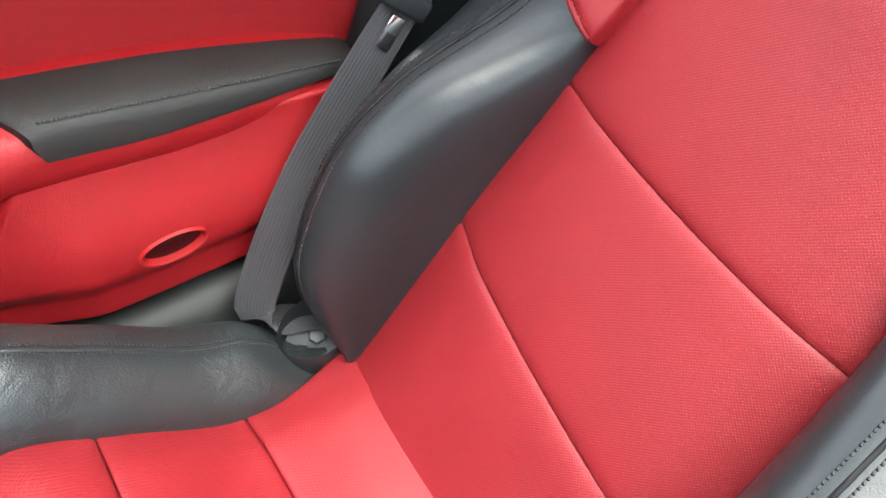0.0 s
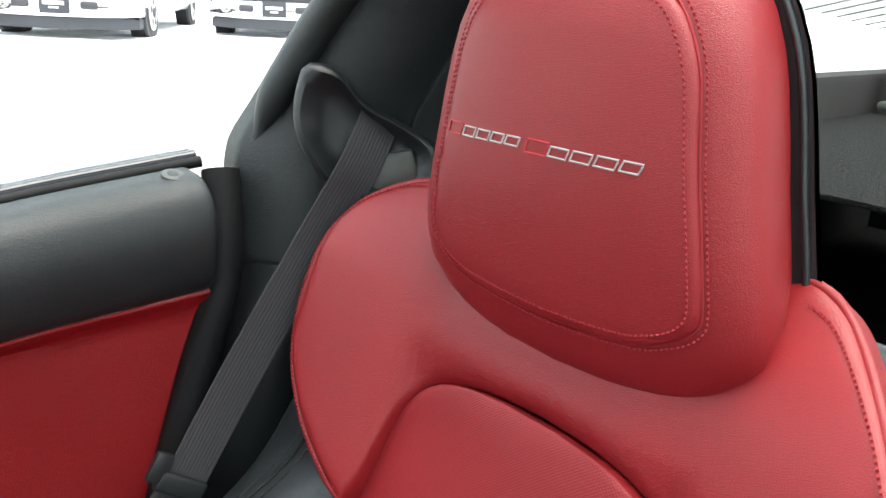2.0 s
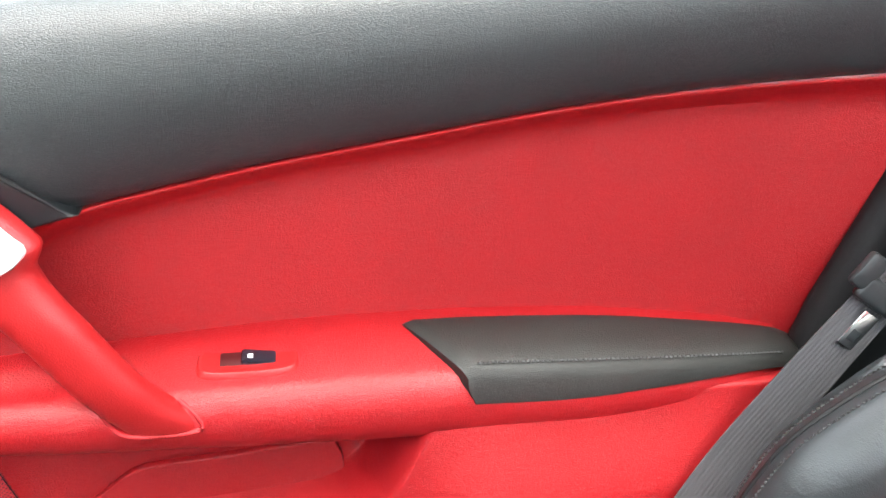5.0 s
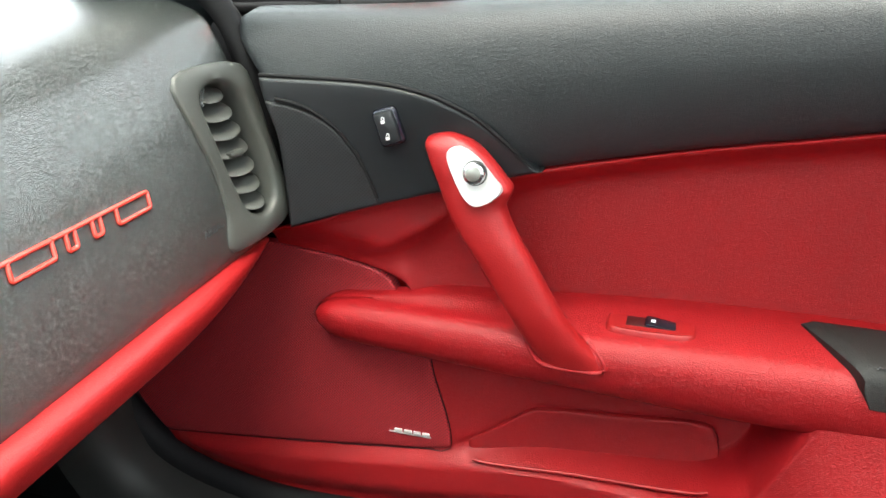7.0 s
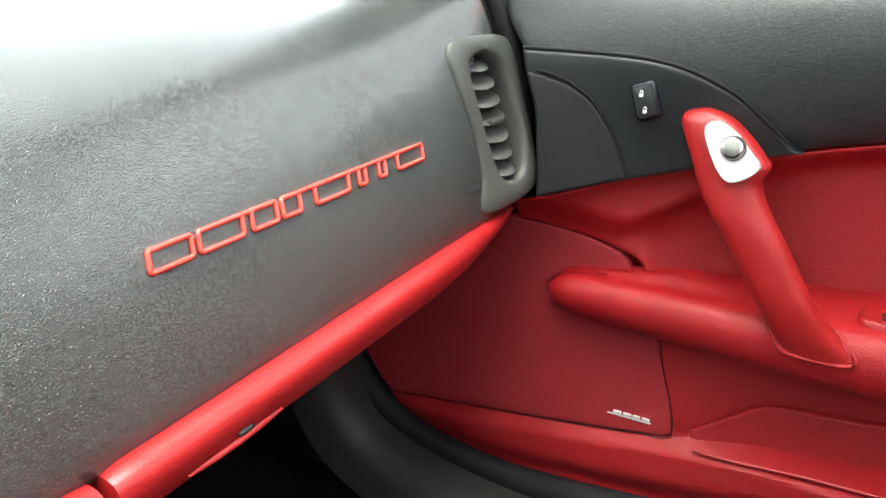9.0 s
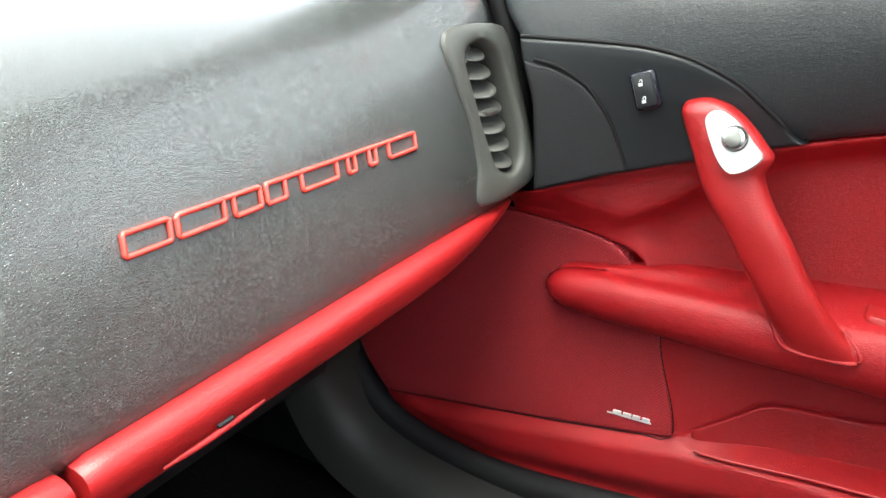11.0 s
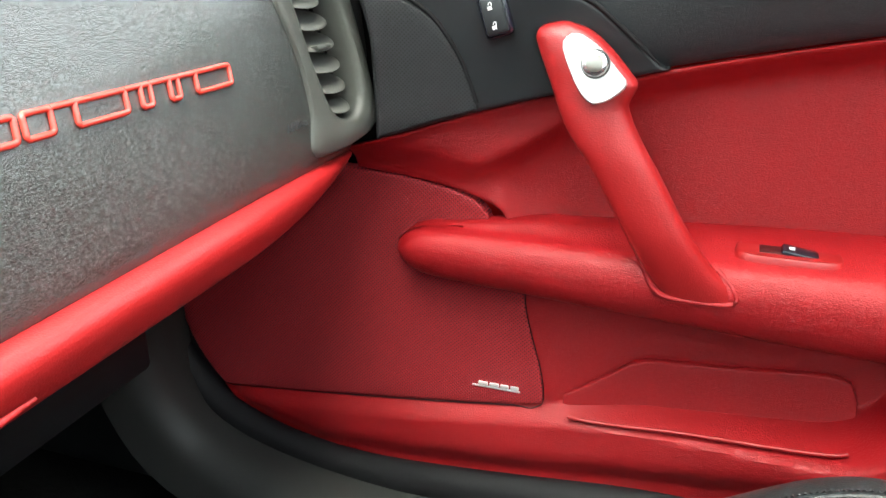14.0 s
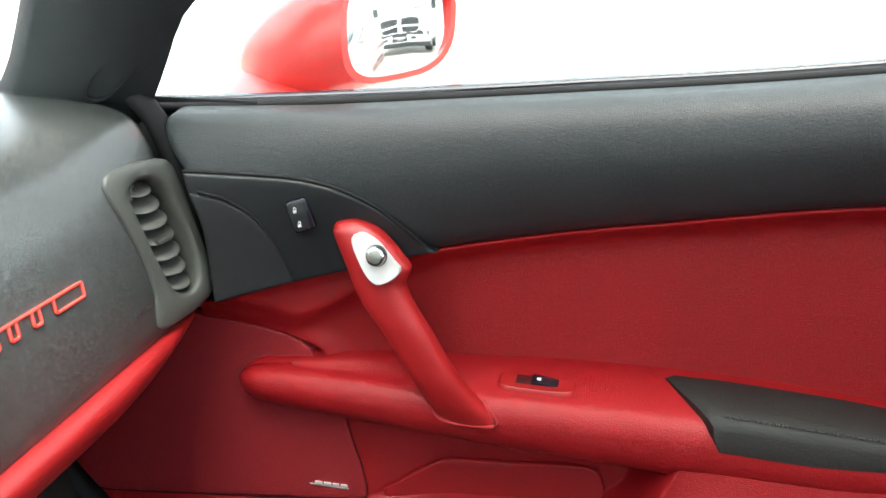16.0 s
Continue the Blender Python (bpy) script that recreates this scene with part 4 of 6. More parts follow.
inner = spline([(-0.012, 0.048, 0), (0.000, 0.061, 0), (0.022, 0.059, 0), (0.038, 0.036, 0), (0.045, -0.020, 0), (0.041, -0.056, 0), (0.026, -0.070, 0), (0.007, -0.062, 0), (-0.003, -0.030, 0), (-0.010, 0.016, 0)], 48, True)
first = min(range(48), key=lambda k: (inner[k] - Vector((0.015, 0, 0))).normalized().angle(Vector((1, 0, 0))))
inner = inner[first:] + inner[:first]
if inner[6].y < inner[0].y:
    inner = [inner[0]] + inner[:0:-1]
start = min(range(48), key=lambda k: (outer[k].normalized() - Vector((1, 0, 0))).length)
outer = outer[start:] + outer[:start]
if outer[6].y < outer[0].y:
    outer = [outer[0]] + outer[:0:-1]
# the pad is open behind the vent
cut = bmesh.new()
cut.from_mesh(dash_pad.data)
gone = []
for f in cut.faces:
    q = f.calc_center_median() - vc
    if -0.09 < q.dot(vn) < 0.05 and ((q.dot(vx) - 0.016) / 0.034) ** 2 + ((q.dot(vz) + 0.004) / 0.073) ** 2 < 1:
        gone.append(f)
bmesh.ops.delete(cut, geom=gone, context="FACES")
cut.to_mesh(dash_pad.data)
cut.free()
rings = []
for f, d, k in ((0.0, -0.030, None), (0.0, -0.004, -0.5), (0.05, 0.0015, 0.6), (0.12, 0.003, 1.0), (0.4, 0.0045, 1.1), (0.78, 0.0055, 1.2), (0.93, 0.003, 0.8), (1.0, -0.003, None), (1.0, -0.026, None)):
    ring = [vent_point(*(o.lerp(i, f)).to_2d(), d) for o, i in zip(outer, inner)]
    rings.append(ring if k is None else [proud(p, k) for p in ring])
loft("housing", plastic_grey, vent, rings, caps=False, label="dark grey oval housing")
loft("duct", plastic_black, vent, [[vent_point(0.015 + (i.x - 0.015) * f, i.y * f, d) for i in inner] for f, d in ((1.03, -0.038), (1.03, -0.050), (0.02, -0.051))], caps=False)
vent_grey = surface("vent_slat_plastic", (0.085, 0.088, 0.080), 0.45, vary=0.08, spec=0.4)
for k in range(7):
    zc = 0.048 - 0.0182 * k
    hw = 0.0235 * math.sqrt(max(0.25, 1 - ((zc + 0.005) / 0.078) ** 2)) + 0.001
    mid_a = 0.0120 - 0.10 * (zc - 0.03)
    slat_r = []
    for f, th in ((0.05, 0.0014), (0.6, 0.0014), (0.94, 0.0011), (1.0, 0.0003)):
        slat_r.append([vent_point(mid_a + hw * f * math.cos(a), zc + 0.62 * (0.012 - 0.017 * f * math.sin(a)) + th, -0.017 + 0.017 * f * math.sin(a)) for a in [2 * math.pi * j / 24 for j in range(24)]])
    for f, th in ((1.0, -0.0003), (0.94, -0.0011), (0.05, -0.0014)):
        slat_r.append([vent_point(mid_a + hw * f * math.cos(a), zc + 0.62 * (0.012 - 0.017 * f * math.sin(a)) + th, -0.017 + 0.017 * f * math.sin(a)) for a in [2 * math.pi * j / 24 for j in range(24)]])
    loft("slat", vent_grey, vent, slat_r)
part("thumb_tab", box((0.018, 0.012, 0.005), vent_point(0.014, -0.006, -0.004), 0.002, 2, Matrix((vx, vn, vz)).transposed().to_4x4()), plastic_grey, vent, "sliding thumb tab")
link = [vent_point(0.030 + 0.008 * k / 10, 0.055 - 0.115 * k / 10, -0.024) for k in range(11)]
tube("link_rod", plastic_grey, vent, link, 0.0009, 5)

# ---------------------------------------------------------------- footwell, sill, floor
def slab(name, size, at, mat, bevel, label, category="", kind="structure"):
    ob = _old_part(name, box(size, at, bevel), mat)
    return tagged(ob, label, category or name, "", kind)


slab("floor", (2.6, 1.64, 0.04), (0.1, 0.0, 0.13), carpet, 0.01, "black carpeted floor of the cabin")
kick = [(-1.05, 0.70), (-0.95, 0.79), (-0.80, 0.84)]
tagged(_old_part("kick_panel", box((0.40, 0.02, 0.5), (-1.00, 0.80, 0.40), 0.008, 2), plastic_black), "black plastic kick panel in the footwell", "kick panel", "", "structure")
tagged(_old_part("firewall", box((0.03, 1.64, 0.62), (-1.20, 0.0, 0.44), 0.01), carpet), "black carpeted firewall of the footwell", "firewall", "", "structure")
mat_rings = []
footmat = _old_part("floor_mat", box((0.55, 0.42, 0.012), (-0.74, 0.44, 0.160), 0.005), carpet)
tagged(footmat, "black carpet floor mat lying in the footwell", "floor mat")

seal_path = spline([(-0.665, 0.800, 0.87), (-0.630, 0.790, 0.80), (-0.640, 0.785, 0.68), (-0.78, 0.775, 0.56), (-0.845, 0.785, 0.42), (-0.81, 0.785, 0.325), (-0.74, 0.785, 0.275), (-0.62, 0.785, 0.248),
                    (-0.48, 0.785, 0.252), (-0.20, 0.785, 0.285), (0.06, 0.78, 0.325), (0.24, 0.775, 0.35), (0.345, 0.775, 0.44), (0.39, 0.775, 0.60), (0.435, 0.780, 0.735), (0.475, 0.788, 0.85), (0.492, 0.822, 0.955)], 140)
seal = tube("door_seal", rubber, None, [p + Vector((0, 0, 0.006)) for p in seal_path], 0.022, 12)
tagged(seal, "black rubber door seal round the opening", "door seal", "", "structure")
sill_rings = []
for p in spline([(-0.79, 0.725, 0.60), (-0.848, 0.735, 0.42), (-0.822, 0.735, 0.308), (-0.752, 0.735, 0.250), (-0.62, 0.735, 0.220), (-0.45, 0.735, 0.214), (-0.2, 0.735, 0.236), (0.10, 0.735, 0.268), (0.30, 0.735, 0.296), (0.42, 0.735, 0.335)], 70):
    sill_rings.append(p)
rings = []
for i, p in enumerate(sill_rings):
    d = (sill_rings[min(i + 1, 69)] - sill_rings[max(i - 1, 0)]).normalized()
    s = d.cross(Vector((0, 1, 0))).normalized()
    sect = [(0.055, 0.032), (0.035, 0.034), (0.0, 0.030), (-0.022, 0.020), (-0.034, 0.0), (-0.040, -0.04), (-0.02, -0.06), (0.055, -0.05)]
    rings.append([p + Vector((0, a, 0)) + s * b for a, b in sect])
tagged(loft("sill_trim", surface("sill_grey_plastic", (0.030, 0.0315, 0.030), 0.5, vary=0.1, spec=0.3), None, rings), "dark grey plastic trim of the door sill", "sill trim", "", "structure")

# ---------------------------------------------------------------- passenger seat
seat = thing("passenger_seat", "red and black leather sports seat with integral headrest", "car seat", at=(0.2, 0.37, 0.15))
SD = Vector((0.4496, 0, 0.8932))
SN = Vector((-0.8932, 0, 0.4496))
S0 = Vector((0.37, 0.37, 0.483))


def sp(u, v, w):
    """Seat back: u across from its middle, v up the back, w forward."""
    return S0 + Vector((0, u, 0)) + SD * v + SN * w


back_w = curve_y((-0.26, 0.030), (-0.17, 0.018), (0.0, 0.0), (0.17, -0.012), (0.30, -0.010), (0.45, 0.0), (0.60, 0.006))
ins_half = curve_y((-0.24, 0.193), (0.0, 0.195), (0.18, 0.184), (0.30, 0.166), (0.33, 0.156), (0.355, 0.140), (0.375, 0.115), (0.386, 0.085), (0.392, 0.03))


seam_low = curve_y((-0.19, -0.072), (-0.129, -0.060), (0.013, -0.033), (0.122, -0.012), (0.19, 0.001))
seam_up = curve_y((-0.19, -0.019), (-0.177, -0.018), (-0.072, -0.014), (0.042, -0.006), (0.167, 0.007), (0.19, 0.009))


def ins_place(v, u, off):
    h = 0.19
    k = smooth(0.0, 0.17, v)
    v = v + (seam_low(u) * (1 - k) + seam_up(u) * k) * smooth(0.39, 0.20, v) * smooth(-0.235, -0.10, v)
    return sp(u, v, back_w(v) + 0.014 * (1 - (u / h) ** 2) - 0.010 * smooth(0.12, 0.19, abs(u)) - off)


for name, v0, v1 in (("back_insert", -0.235, -0.0054), ("back_insert", -0.005, 0.1716), ("back_insert", 0.172, 0.3915)):
    patch(name, leather_perforated, seat, v0, v1, lambda v: -ins_half(v), lambda v: ins_half(v), ins_place, na=26, nb=26, edge=0.026, lip=0.0045, thick=0.03,
          label="perforated red leather insert", extra=(0.36, 0.37, 0.378, 0.384, 0.388) if v1 > 0.3 else ())

# red yoke with its two wings
wing_w = curve_y((0.0, 0.006), (0.12, 0.008), (0.18, 0.022), (0.25, 0.042), (0.30, 0.052), (0.32, 0.045))
yoke_low = curve_y((0.0, 0.394), (0.05, 0.391), (0.09, 0.384), (0.118, 0.375), (0.142, 0.355), (0.154, 0.330), (0.158, 0.300), (0.163, 0.255), (0.170, 0.226), (0.185, 0.232), (0.215, 0.252), (0.25, 0.282), (0.278, 0.318), (0.296, 0.360), (0.303, 0.400))
yoke_high = curve_y((0.0, 0.545), (0.16, 0.558), (0.22, 0.558), (0.255, 0.545), (0.28, 0.518), (0.297, 0.475), (0.303, 0.410))

yoke_high_in = curve_y((0.0, 0.545), (0.145, 0.562), (0.170, 0.570), (0.195, 0.560), (0.228, 0.528), (0.258, 0.490), (0.282, 0.450), (0.297, 0.418), (0.303, 0.404))


def yoke_place(u, v, off):
    a = abs(u)
    w = back_w(v) + wing_w(a) * (1 - 0.6 * smooth(0.44, 0.58, v)) - 0.012 * smooth(0.17, 0.14, a) * smooth(0.42, 0.36, v)
    w -= 0.010 * smooth(0.50, 0.56, v)
    return sp(u, v, w - off)


yoke_x = [s * a for a in (0.142, 0.148, 0.154, 0.156, 0.158, 0.160, 0.163, 0.166, 0.170, 0.175, 0.18, 0.285, 0.29, 0.296, 0.300) for s in (-1, 1)]
yoke = patch("yoke", leather_red, seat, -0.3028, 0.3028, lambda u: yoke_low(abs(u)), lambda u: max((yoke_high if u > 0 else yoke_high_in)(abs(u)), yoke_low(abs(u)) + 0.004), yoke_place, na=70, nb=26, edge=0.016, lip=0.013, thick=0.045,
             label="red leather shoulder yoke with two wings", extra=yoke_x)
for sgn in (-1, 1):
    rim = [(0.172, 0.230), (0.190, 0.236), (0.215, 0.252), (0.25, 0.282), (0.278, 0.318), (0.296, 0.360), (0.3025, 0.400), (0.3025, 0.43), (0.296, 0.477), (0.279, 0.517), (0.254, 0.543), (0.22, 0.556), (0.17, 0.557)]
    if sgn < 0:
        rim = rim[:6] + [(0.3015, 0.400), (0.296, 0.418), (0.281, 0.449), (0.257, 0.489), (0.227, 0.527), (0.194, 0.559), (0.168, 0.569)]
    edge_pts = [yoke_place(sgn * p.x, p.y, 0.008) for p in spline([(a, b, 0) for a, b in rim], 60)]
    tube("piping", leather_red, yoke, edge_pts, 0.0042, 8)
    row = [yoke_place(sgn * (0.235 + (p.x - 0.235) * 0.93), 0.40 + (p.y - 0.40) * (0.955 if sgn > 0 else 0.90), -0.0008) for p in spline([(a, b, 0) for a, b in rim], 90)]
    stitches("stitching", thread_red, yoke, row, out=SN)

# black side bolsters of the back
def bolster(sgn):
    rings = []
    n = 60
    for i in range(n + 1):
        s = i / n
        v = -0.215 + 0.523 * s
        cap = math.sqrt(max(0.0, 1 - max(0, 1 - s / 0.22) ** 2))
        fat = cap * math.sqrt(max(0.0, 1 - max(0, 1 - s / 0.5) ** 2)) * ((1.75 - 0.75 * smooth(0.42, 0.84, s) - 0.80 * smooth(0.60, 0.92, s)) if sgn > 0 else (1.75 - 1.60 * smooth(0.40, 0.95, s)))
        widen = math.sqrt(max(0.0, 1 - max(0, 1 - s / 0.50) ** 2)) * (1 + (0.16 if sgn > 0 else -0.10) * smooth(0.40, 0.85, s))
        inn = ins_half(min(v, 0.3)) - 0.004
        sect = [(0.0, -0.03), (0.0, -0.006), (0.006, 0.030), (0.024, 0.062), (0.060, 0.075), (0.100, 0.064), (0.130, 0.020), (0.136, -0.05), (0.10, -0.10), (0.03, -0.10)]
        ring = []
        for q in spline([(a, b, 0) for a, b in sect], 36, True):
            u = inn + q.x * (0.28 + 0.72 * widen)
            w = back_w(v) + (q.y * fat if q.y > 0 else q.y * (0.4 + 0.6 * cap))
            ring.append(sp(sgn * u, v + 0.0, w))
        rings.append(ring)
    b = loft("back_bolster", leather_black, seat, rings, label="black leather side bolster")
    ref = spline([(p, q, 0) for p, q in sect], 36, True)
    shift = 0.016 if sgn > 0 else 0.035
    for aim, kind in (((0.080 - shift, 0.071), "s"), ((0.089 - shift, 0.068 + 0.1 * shift), "t"), ((0.098 - shift, 0.064 + 0.25 * shift), "s")):
        j = min(range(36), key=lambda k: (ref[k] - Vector((*aim, 0))).length)
        j2 = j + 1 if (ref[(j + 1) % 36] - Vector((*aim, 0))).length < (ref[j - 1] - Vector((*aim, 0))).length else j - 1
        f = (ref[j] - Vector((*aim, 0))).length / ((ref[j] - Vector((*aim, 0))).length + (ref[j2] - Vector((*aim, 0))).length + 1e-9)
        line = [r[j].lerp(r[j2], f) + (SN + Vector((0, sgn * 0.4, 0))) * 0.0006 for r in rings[5:56]]
        if kind == "t":
            # black cord drawn in for the shade of the seam groove
            tube("piping", rubber, b, line, 0.0022, 6)
        else:
            stitches("stitching", thread_grey, b, line, out=SN + Vector((0, sgn * 0.6, 0)), radius=0.0011)
    return b


for sgn in (1, -1):
    bolster(sgn)

# headrest body, stitched front panel
hr_half = curve_y((0.872, 0.105), (0.885, 0.142), (0.92, 0.172), (0.96, 0.174), (1.05, 0.158), (1.131, 0.140), (1.182, 0.115), (1.211, 0.080), (1.225, 0.04))
hr_front = curve_y((0.872, 0.598), (0.885, 0.572), (0.92, 0.548), (0.96, 0.540), (1.05, 0.534), (1.142, 0.536), (1.194, 0.548), (1.225, 0.585))
hr_back = curve_y((0.872, 0.65), (0.95, 0.660), (1.05, 0.664), (1.142, 0.662), (1.2, 0.652), (1.225, 0.63))


def hr_ring(z, n=40, x0=None):
    h, f, b = hr_half(z), hr_front(z), hr_back(z)
    ring = []
    for k in range(n):
        a = 2 * math.pi * k / n
        c, s = math.cos(a), math.sin(a)
        u = h * math.copysign(abs(s) ** 0.55, s)
        x = (f + b) / 2 - (b - f) / 2 * math.copysign(abs(c) ** 0.5, c)
        u *= 1 - 0.14 * smooth(0.57, 0.67, x)
        sag = 0.030 * (u / 0.17) ** 2 * smooth(1.0, 0.88, z)
        ring.append(Vector((x, 0.37 + u, z + sag - 0.012 * smooth(0.96, 0.88, z))))
    return ring


hz = [0.872, 0.876, 0.885, 0.9, 0.92, 0.94, 0.96, 0.99, 1.02, 1.05, 1.085, 1.119, 1.142, 1.165, 1.182, 1.197, 1.211, 1.219, 1.225]
headrest = loft("headrest", leather_red, seat, [hr_ring(z) for z in hz], label="red leather integral headrest")
pan_half = curve_y((0.921, 0.06), (0.927, 0.110), (0.939, 0.138), (0.955, 0.147), (0.98, 0.146), (1.085, 0.124), (1.131, 0.114), (1.165, 0.099), (1.185, 0.078), (1.195, 0.03))


def pan_place(z, u, off):
    if u < 0:
        u *= 1 + 0.07 * smooth(1.0, 1.16, z)
    f, b = hr_front(z), hr_back(z)
    c = math.sqrt(max(0.0, 1 - min(1.0, abs(u) / hr_half(z)) ** 3.636))
    x = (f + b) / 2 - (b - f) / 2 * c ** 0.5
    sag = 0.030 * (u / 0.17) ** 2 * smooth(1.0, 0.88, z) - 0.012 * smooth(0.96, 0.88, z)
    return Vector((x - 0.0032 + off, 0.37 + u, z + sag))


panel = patch("front_panel", leather_red, headrest, 0.921, 1.1949, lambda z: -pan_half(z), lambda z: pan_half(z), lambda z, u, off: pan_place(1.056 + (z - 1.056) * 0.935, u * 0.935, off - 0.0018), na=30, nb=20, edge=0.008, lip=0.0055, thick=0.02,
              label="stitched red leather headrest panel", extra=(0.924, 0.927, 0.932, 0.937, 0.945, 1.171, 1.180, 1.188, 1.1915))
loop = [(z, pan_half(z)) for z in (0.924, 0.928, 0.933, 0.939, 0.946, 0.955, 0.98, 1.02, 1.06, 1.1, 1.13, 1.155, 1.172, 1.184, 1.1925)]
full = [(0.922, 0.0)] + loop + [(1.1944, 0.0)] + [(z, -u) for z, u in reversed(loop)] + [(0.922, 0.0)]
mid = 1.056
for grow, off in ((0.885, -0.0022), (0.965, 0.0026)):
    stitches("stitching", thread_red, panel, [pan_place(mid + (p.x - mid) * grow, p.y * grow, off) for p in spline([(a, b, 0) for a, b in full], 150)], out=(-1, 0, 0), radius=0.0007)
tube("seam", thread_red, panel, [pan_place(mid + (p.x - mid) * 0.937, p.y * 0.937, 0.0030) for p in spline([(a, b, 0) for a, b in full], 120)], 0.0010, 6)
tube("seam", leather_red, headrest, [Vector((hr_front(z) + 0.0008, 0.362 + 0.004 * (0.93 - z) * 10, z)) for z in (0.93, 0.915, 0.9, 0.89, 0.88)], 0.0012, 6)
# embroidered strokes in place of the model name
def embroidered(ua, ub, z0, z1, thread):
    """A small slanted frame of satin stitch."""
    lean = -0.003
    c = [Vector((ua, z0, 0)), Vector((ub, z0, 0)), Vector((ub + lean, z1, 0)), Vector((ua + lean, z1, 0))]
    line = [c[k].lerp(c[(k + 1) % 4], i / 5) for k in range(4) for i in range(5)]
    tube("embroidery", thread, panel, [pan_place(p.y, p.x, -0.0021) for p in line + line[:1]], 0.0008, 6)


for ua, ub, z0, z1, thread in ((0.109, 0.092, 1.0568, 1.0662, thread_bright), (0.089, 0.075, 1.0572, 1.0648, thread_silver), (0.072, 0.058, 1.0576, 1.0648, thread_silver),
                               (0.055, 0.042, 1.0580, 1.0650, thread_silver), (0.039, 0.025, 1.0584, 1.0652, thread_silver), (0.017, -0.004, 1.0560, 1.0662, thread_bright),
                               (-0.006, -0.023, 1.0568, 1.0642, thread_silver), (-0.027, -0.044, 1.0572, 1.0646, thread_silver), (-0.048, -0.065, 1.0576, 1.0650, thread_silver), (-0.069, -0.084, 1.0582, 1.0654, thread_silver)):
    embroidered(ua, ub, z0, z1, thread)
# black rear shell behind headrest and back
loft("headrest_shell", leather_black, headrest, [[Vector((max(p.x, 0.618) + 0.010, 0.37 + (p.y - 0.37) * 1.035, p.z + 0.004)) for p in hr_ring(z)] for z in hz], label="black leather back of the headrest")
tube("piping", leather_black, headrest, [Vector((0.627, 0.37 - hr_half(z) * 0.968, z + 0.012 * smooth(1.0, 0.88, z))) for z in [0.93 + 0.262 * k / 24 for k in range(25)]], 0.0028, 8)
shell_half = curve_y((-0.26, 0.27), (0.0, 0.295), (0.3, 0.30), (0.45, 0.295), (0.52, 0.275), (0.55, 0.24))
patch("back_shell", leather_black, seat, -0.26, 0.548, lambda v: -shell_half(v), lambda v: shell_half(v), lambda v, u, off: sp(u, v, back_w(v) - 0.035 - 0.03 * smooth(0.2, 0.3, abs(u)) * 0 - off), na=24, nb=12, edge=0.03, lip=0.02, thick=0.10,
      label="black rear shell of the seat back")

# cushion
cush_z = curve_y((-0.30, 0.315), (-0.20, 0.378), (-0.09, 0.418), (0.0, 0.372), (0.12, 0.304), (0.20, 0.296), (0.29, 0.318), (0.36, 0.335))


def cush_place(x, u, off):
    return Vector((x, 0.37 + u, cush_z(x) + 0.010 * (1 - (u / 0.19) ** 2) - 0.012 * smooth(0.13, 0.19, abs(u)) - off))


for x0, x1 in ((-0.29, -0.158), (-0.157, -0.022), (-0.021, 0.124), (0.125, 0.34)):
    patch("cushion_insert", leather_perforated, seat, x0, x1, lambda x: -0.187 - 0.03 * smooth(0.14, 0.28, x), lambda x: 0.187 + 0.03 * smooth(0.14, 0.28, x), cush_place, na=14, nb=22, edge=0.016, lip=0.0055, thick=0.05, label="perforated red leather cushion insert")


def cushion_bolster(sgn):
    rings = []
    for i in range(51):
        s = i / 50
        x = -0.31 + 0.60 * s
        cap = math.sqrt(max(0.0, 1 - max(0, 1 - s / 0.1) ** 2)) * math.sqrt(max(0.0, 1 - max(0, 1 - (1 - s) / 0.22) ** 2))
        base = cush_z(x) - 0.045 * smooth(0.76, 0.92, s) - 0.018 * smooth(0.30, 0.0, s)
        high = 0.048 * (1 - 0.62 * smooth(0.60, 0.95, s))
        sect = [(0.0, -0.05), (0.0, -0.008), (0.012, 0.35 * high), (0.045, high), (0.085, 0.98 * high), (0.118, 0.45 * high), (0.132, -0.03), (0.125, -0.12), (0.02, -0.12)]
        ring = []
        for q in spline([(a, b, 0) for a, b in sect], 34, True):
            u = 0.183 + 0.05 + (q.x - 0.05) * (0.25 + 0.75 * cap) * (1 - 0.35 * smooth(0.70, 1.0, s))
            ring.append(Vector((x, 0.37 + sgn * u, base + q.y * (0.2 + 0.8 * cap))))
        rings.append(ring)
    b = loft("cushion_bolster", leather_worn, seat, rings, label="creased black leather cushion bolster")
    for f in (0.15, 0.85):
        stitches("stitching", thread_grey, b, [r[8].lerp(r[9], f) + Vector((0, 0, 0.0008)) for r in rings[5:46]], out=(0, 0, 1))
    tube("piping", leather_worn, b, [r[8].lerp(r[9], 0.5) for r in rings[5:46]], 0.0022, 6)


for sgn in (1, -1):
    cushion_bolster(sgn)
part("seat_base", box((0.50, 0.50, 0.10), (0.0, 0.37, 0.18), 0.02), plastic_black, seat)

# ---------------------------------------------------------------- seat belt
belt = thing("seat_belt", "charcoal webbing seat belt with latch plate, hanging unbuckled", "seat belt", at=(0.35, 0.71, 0.67))


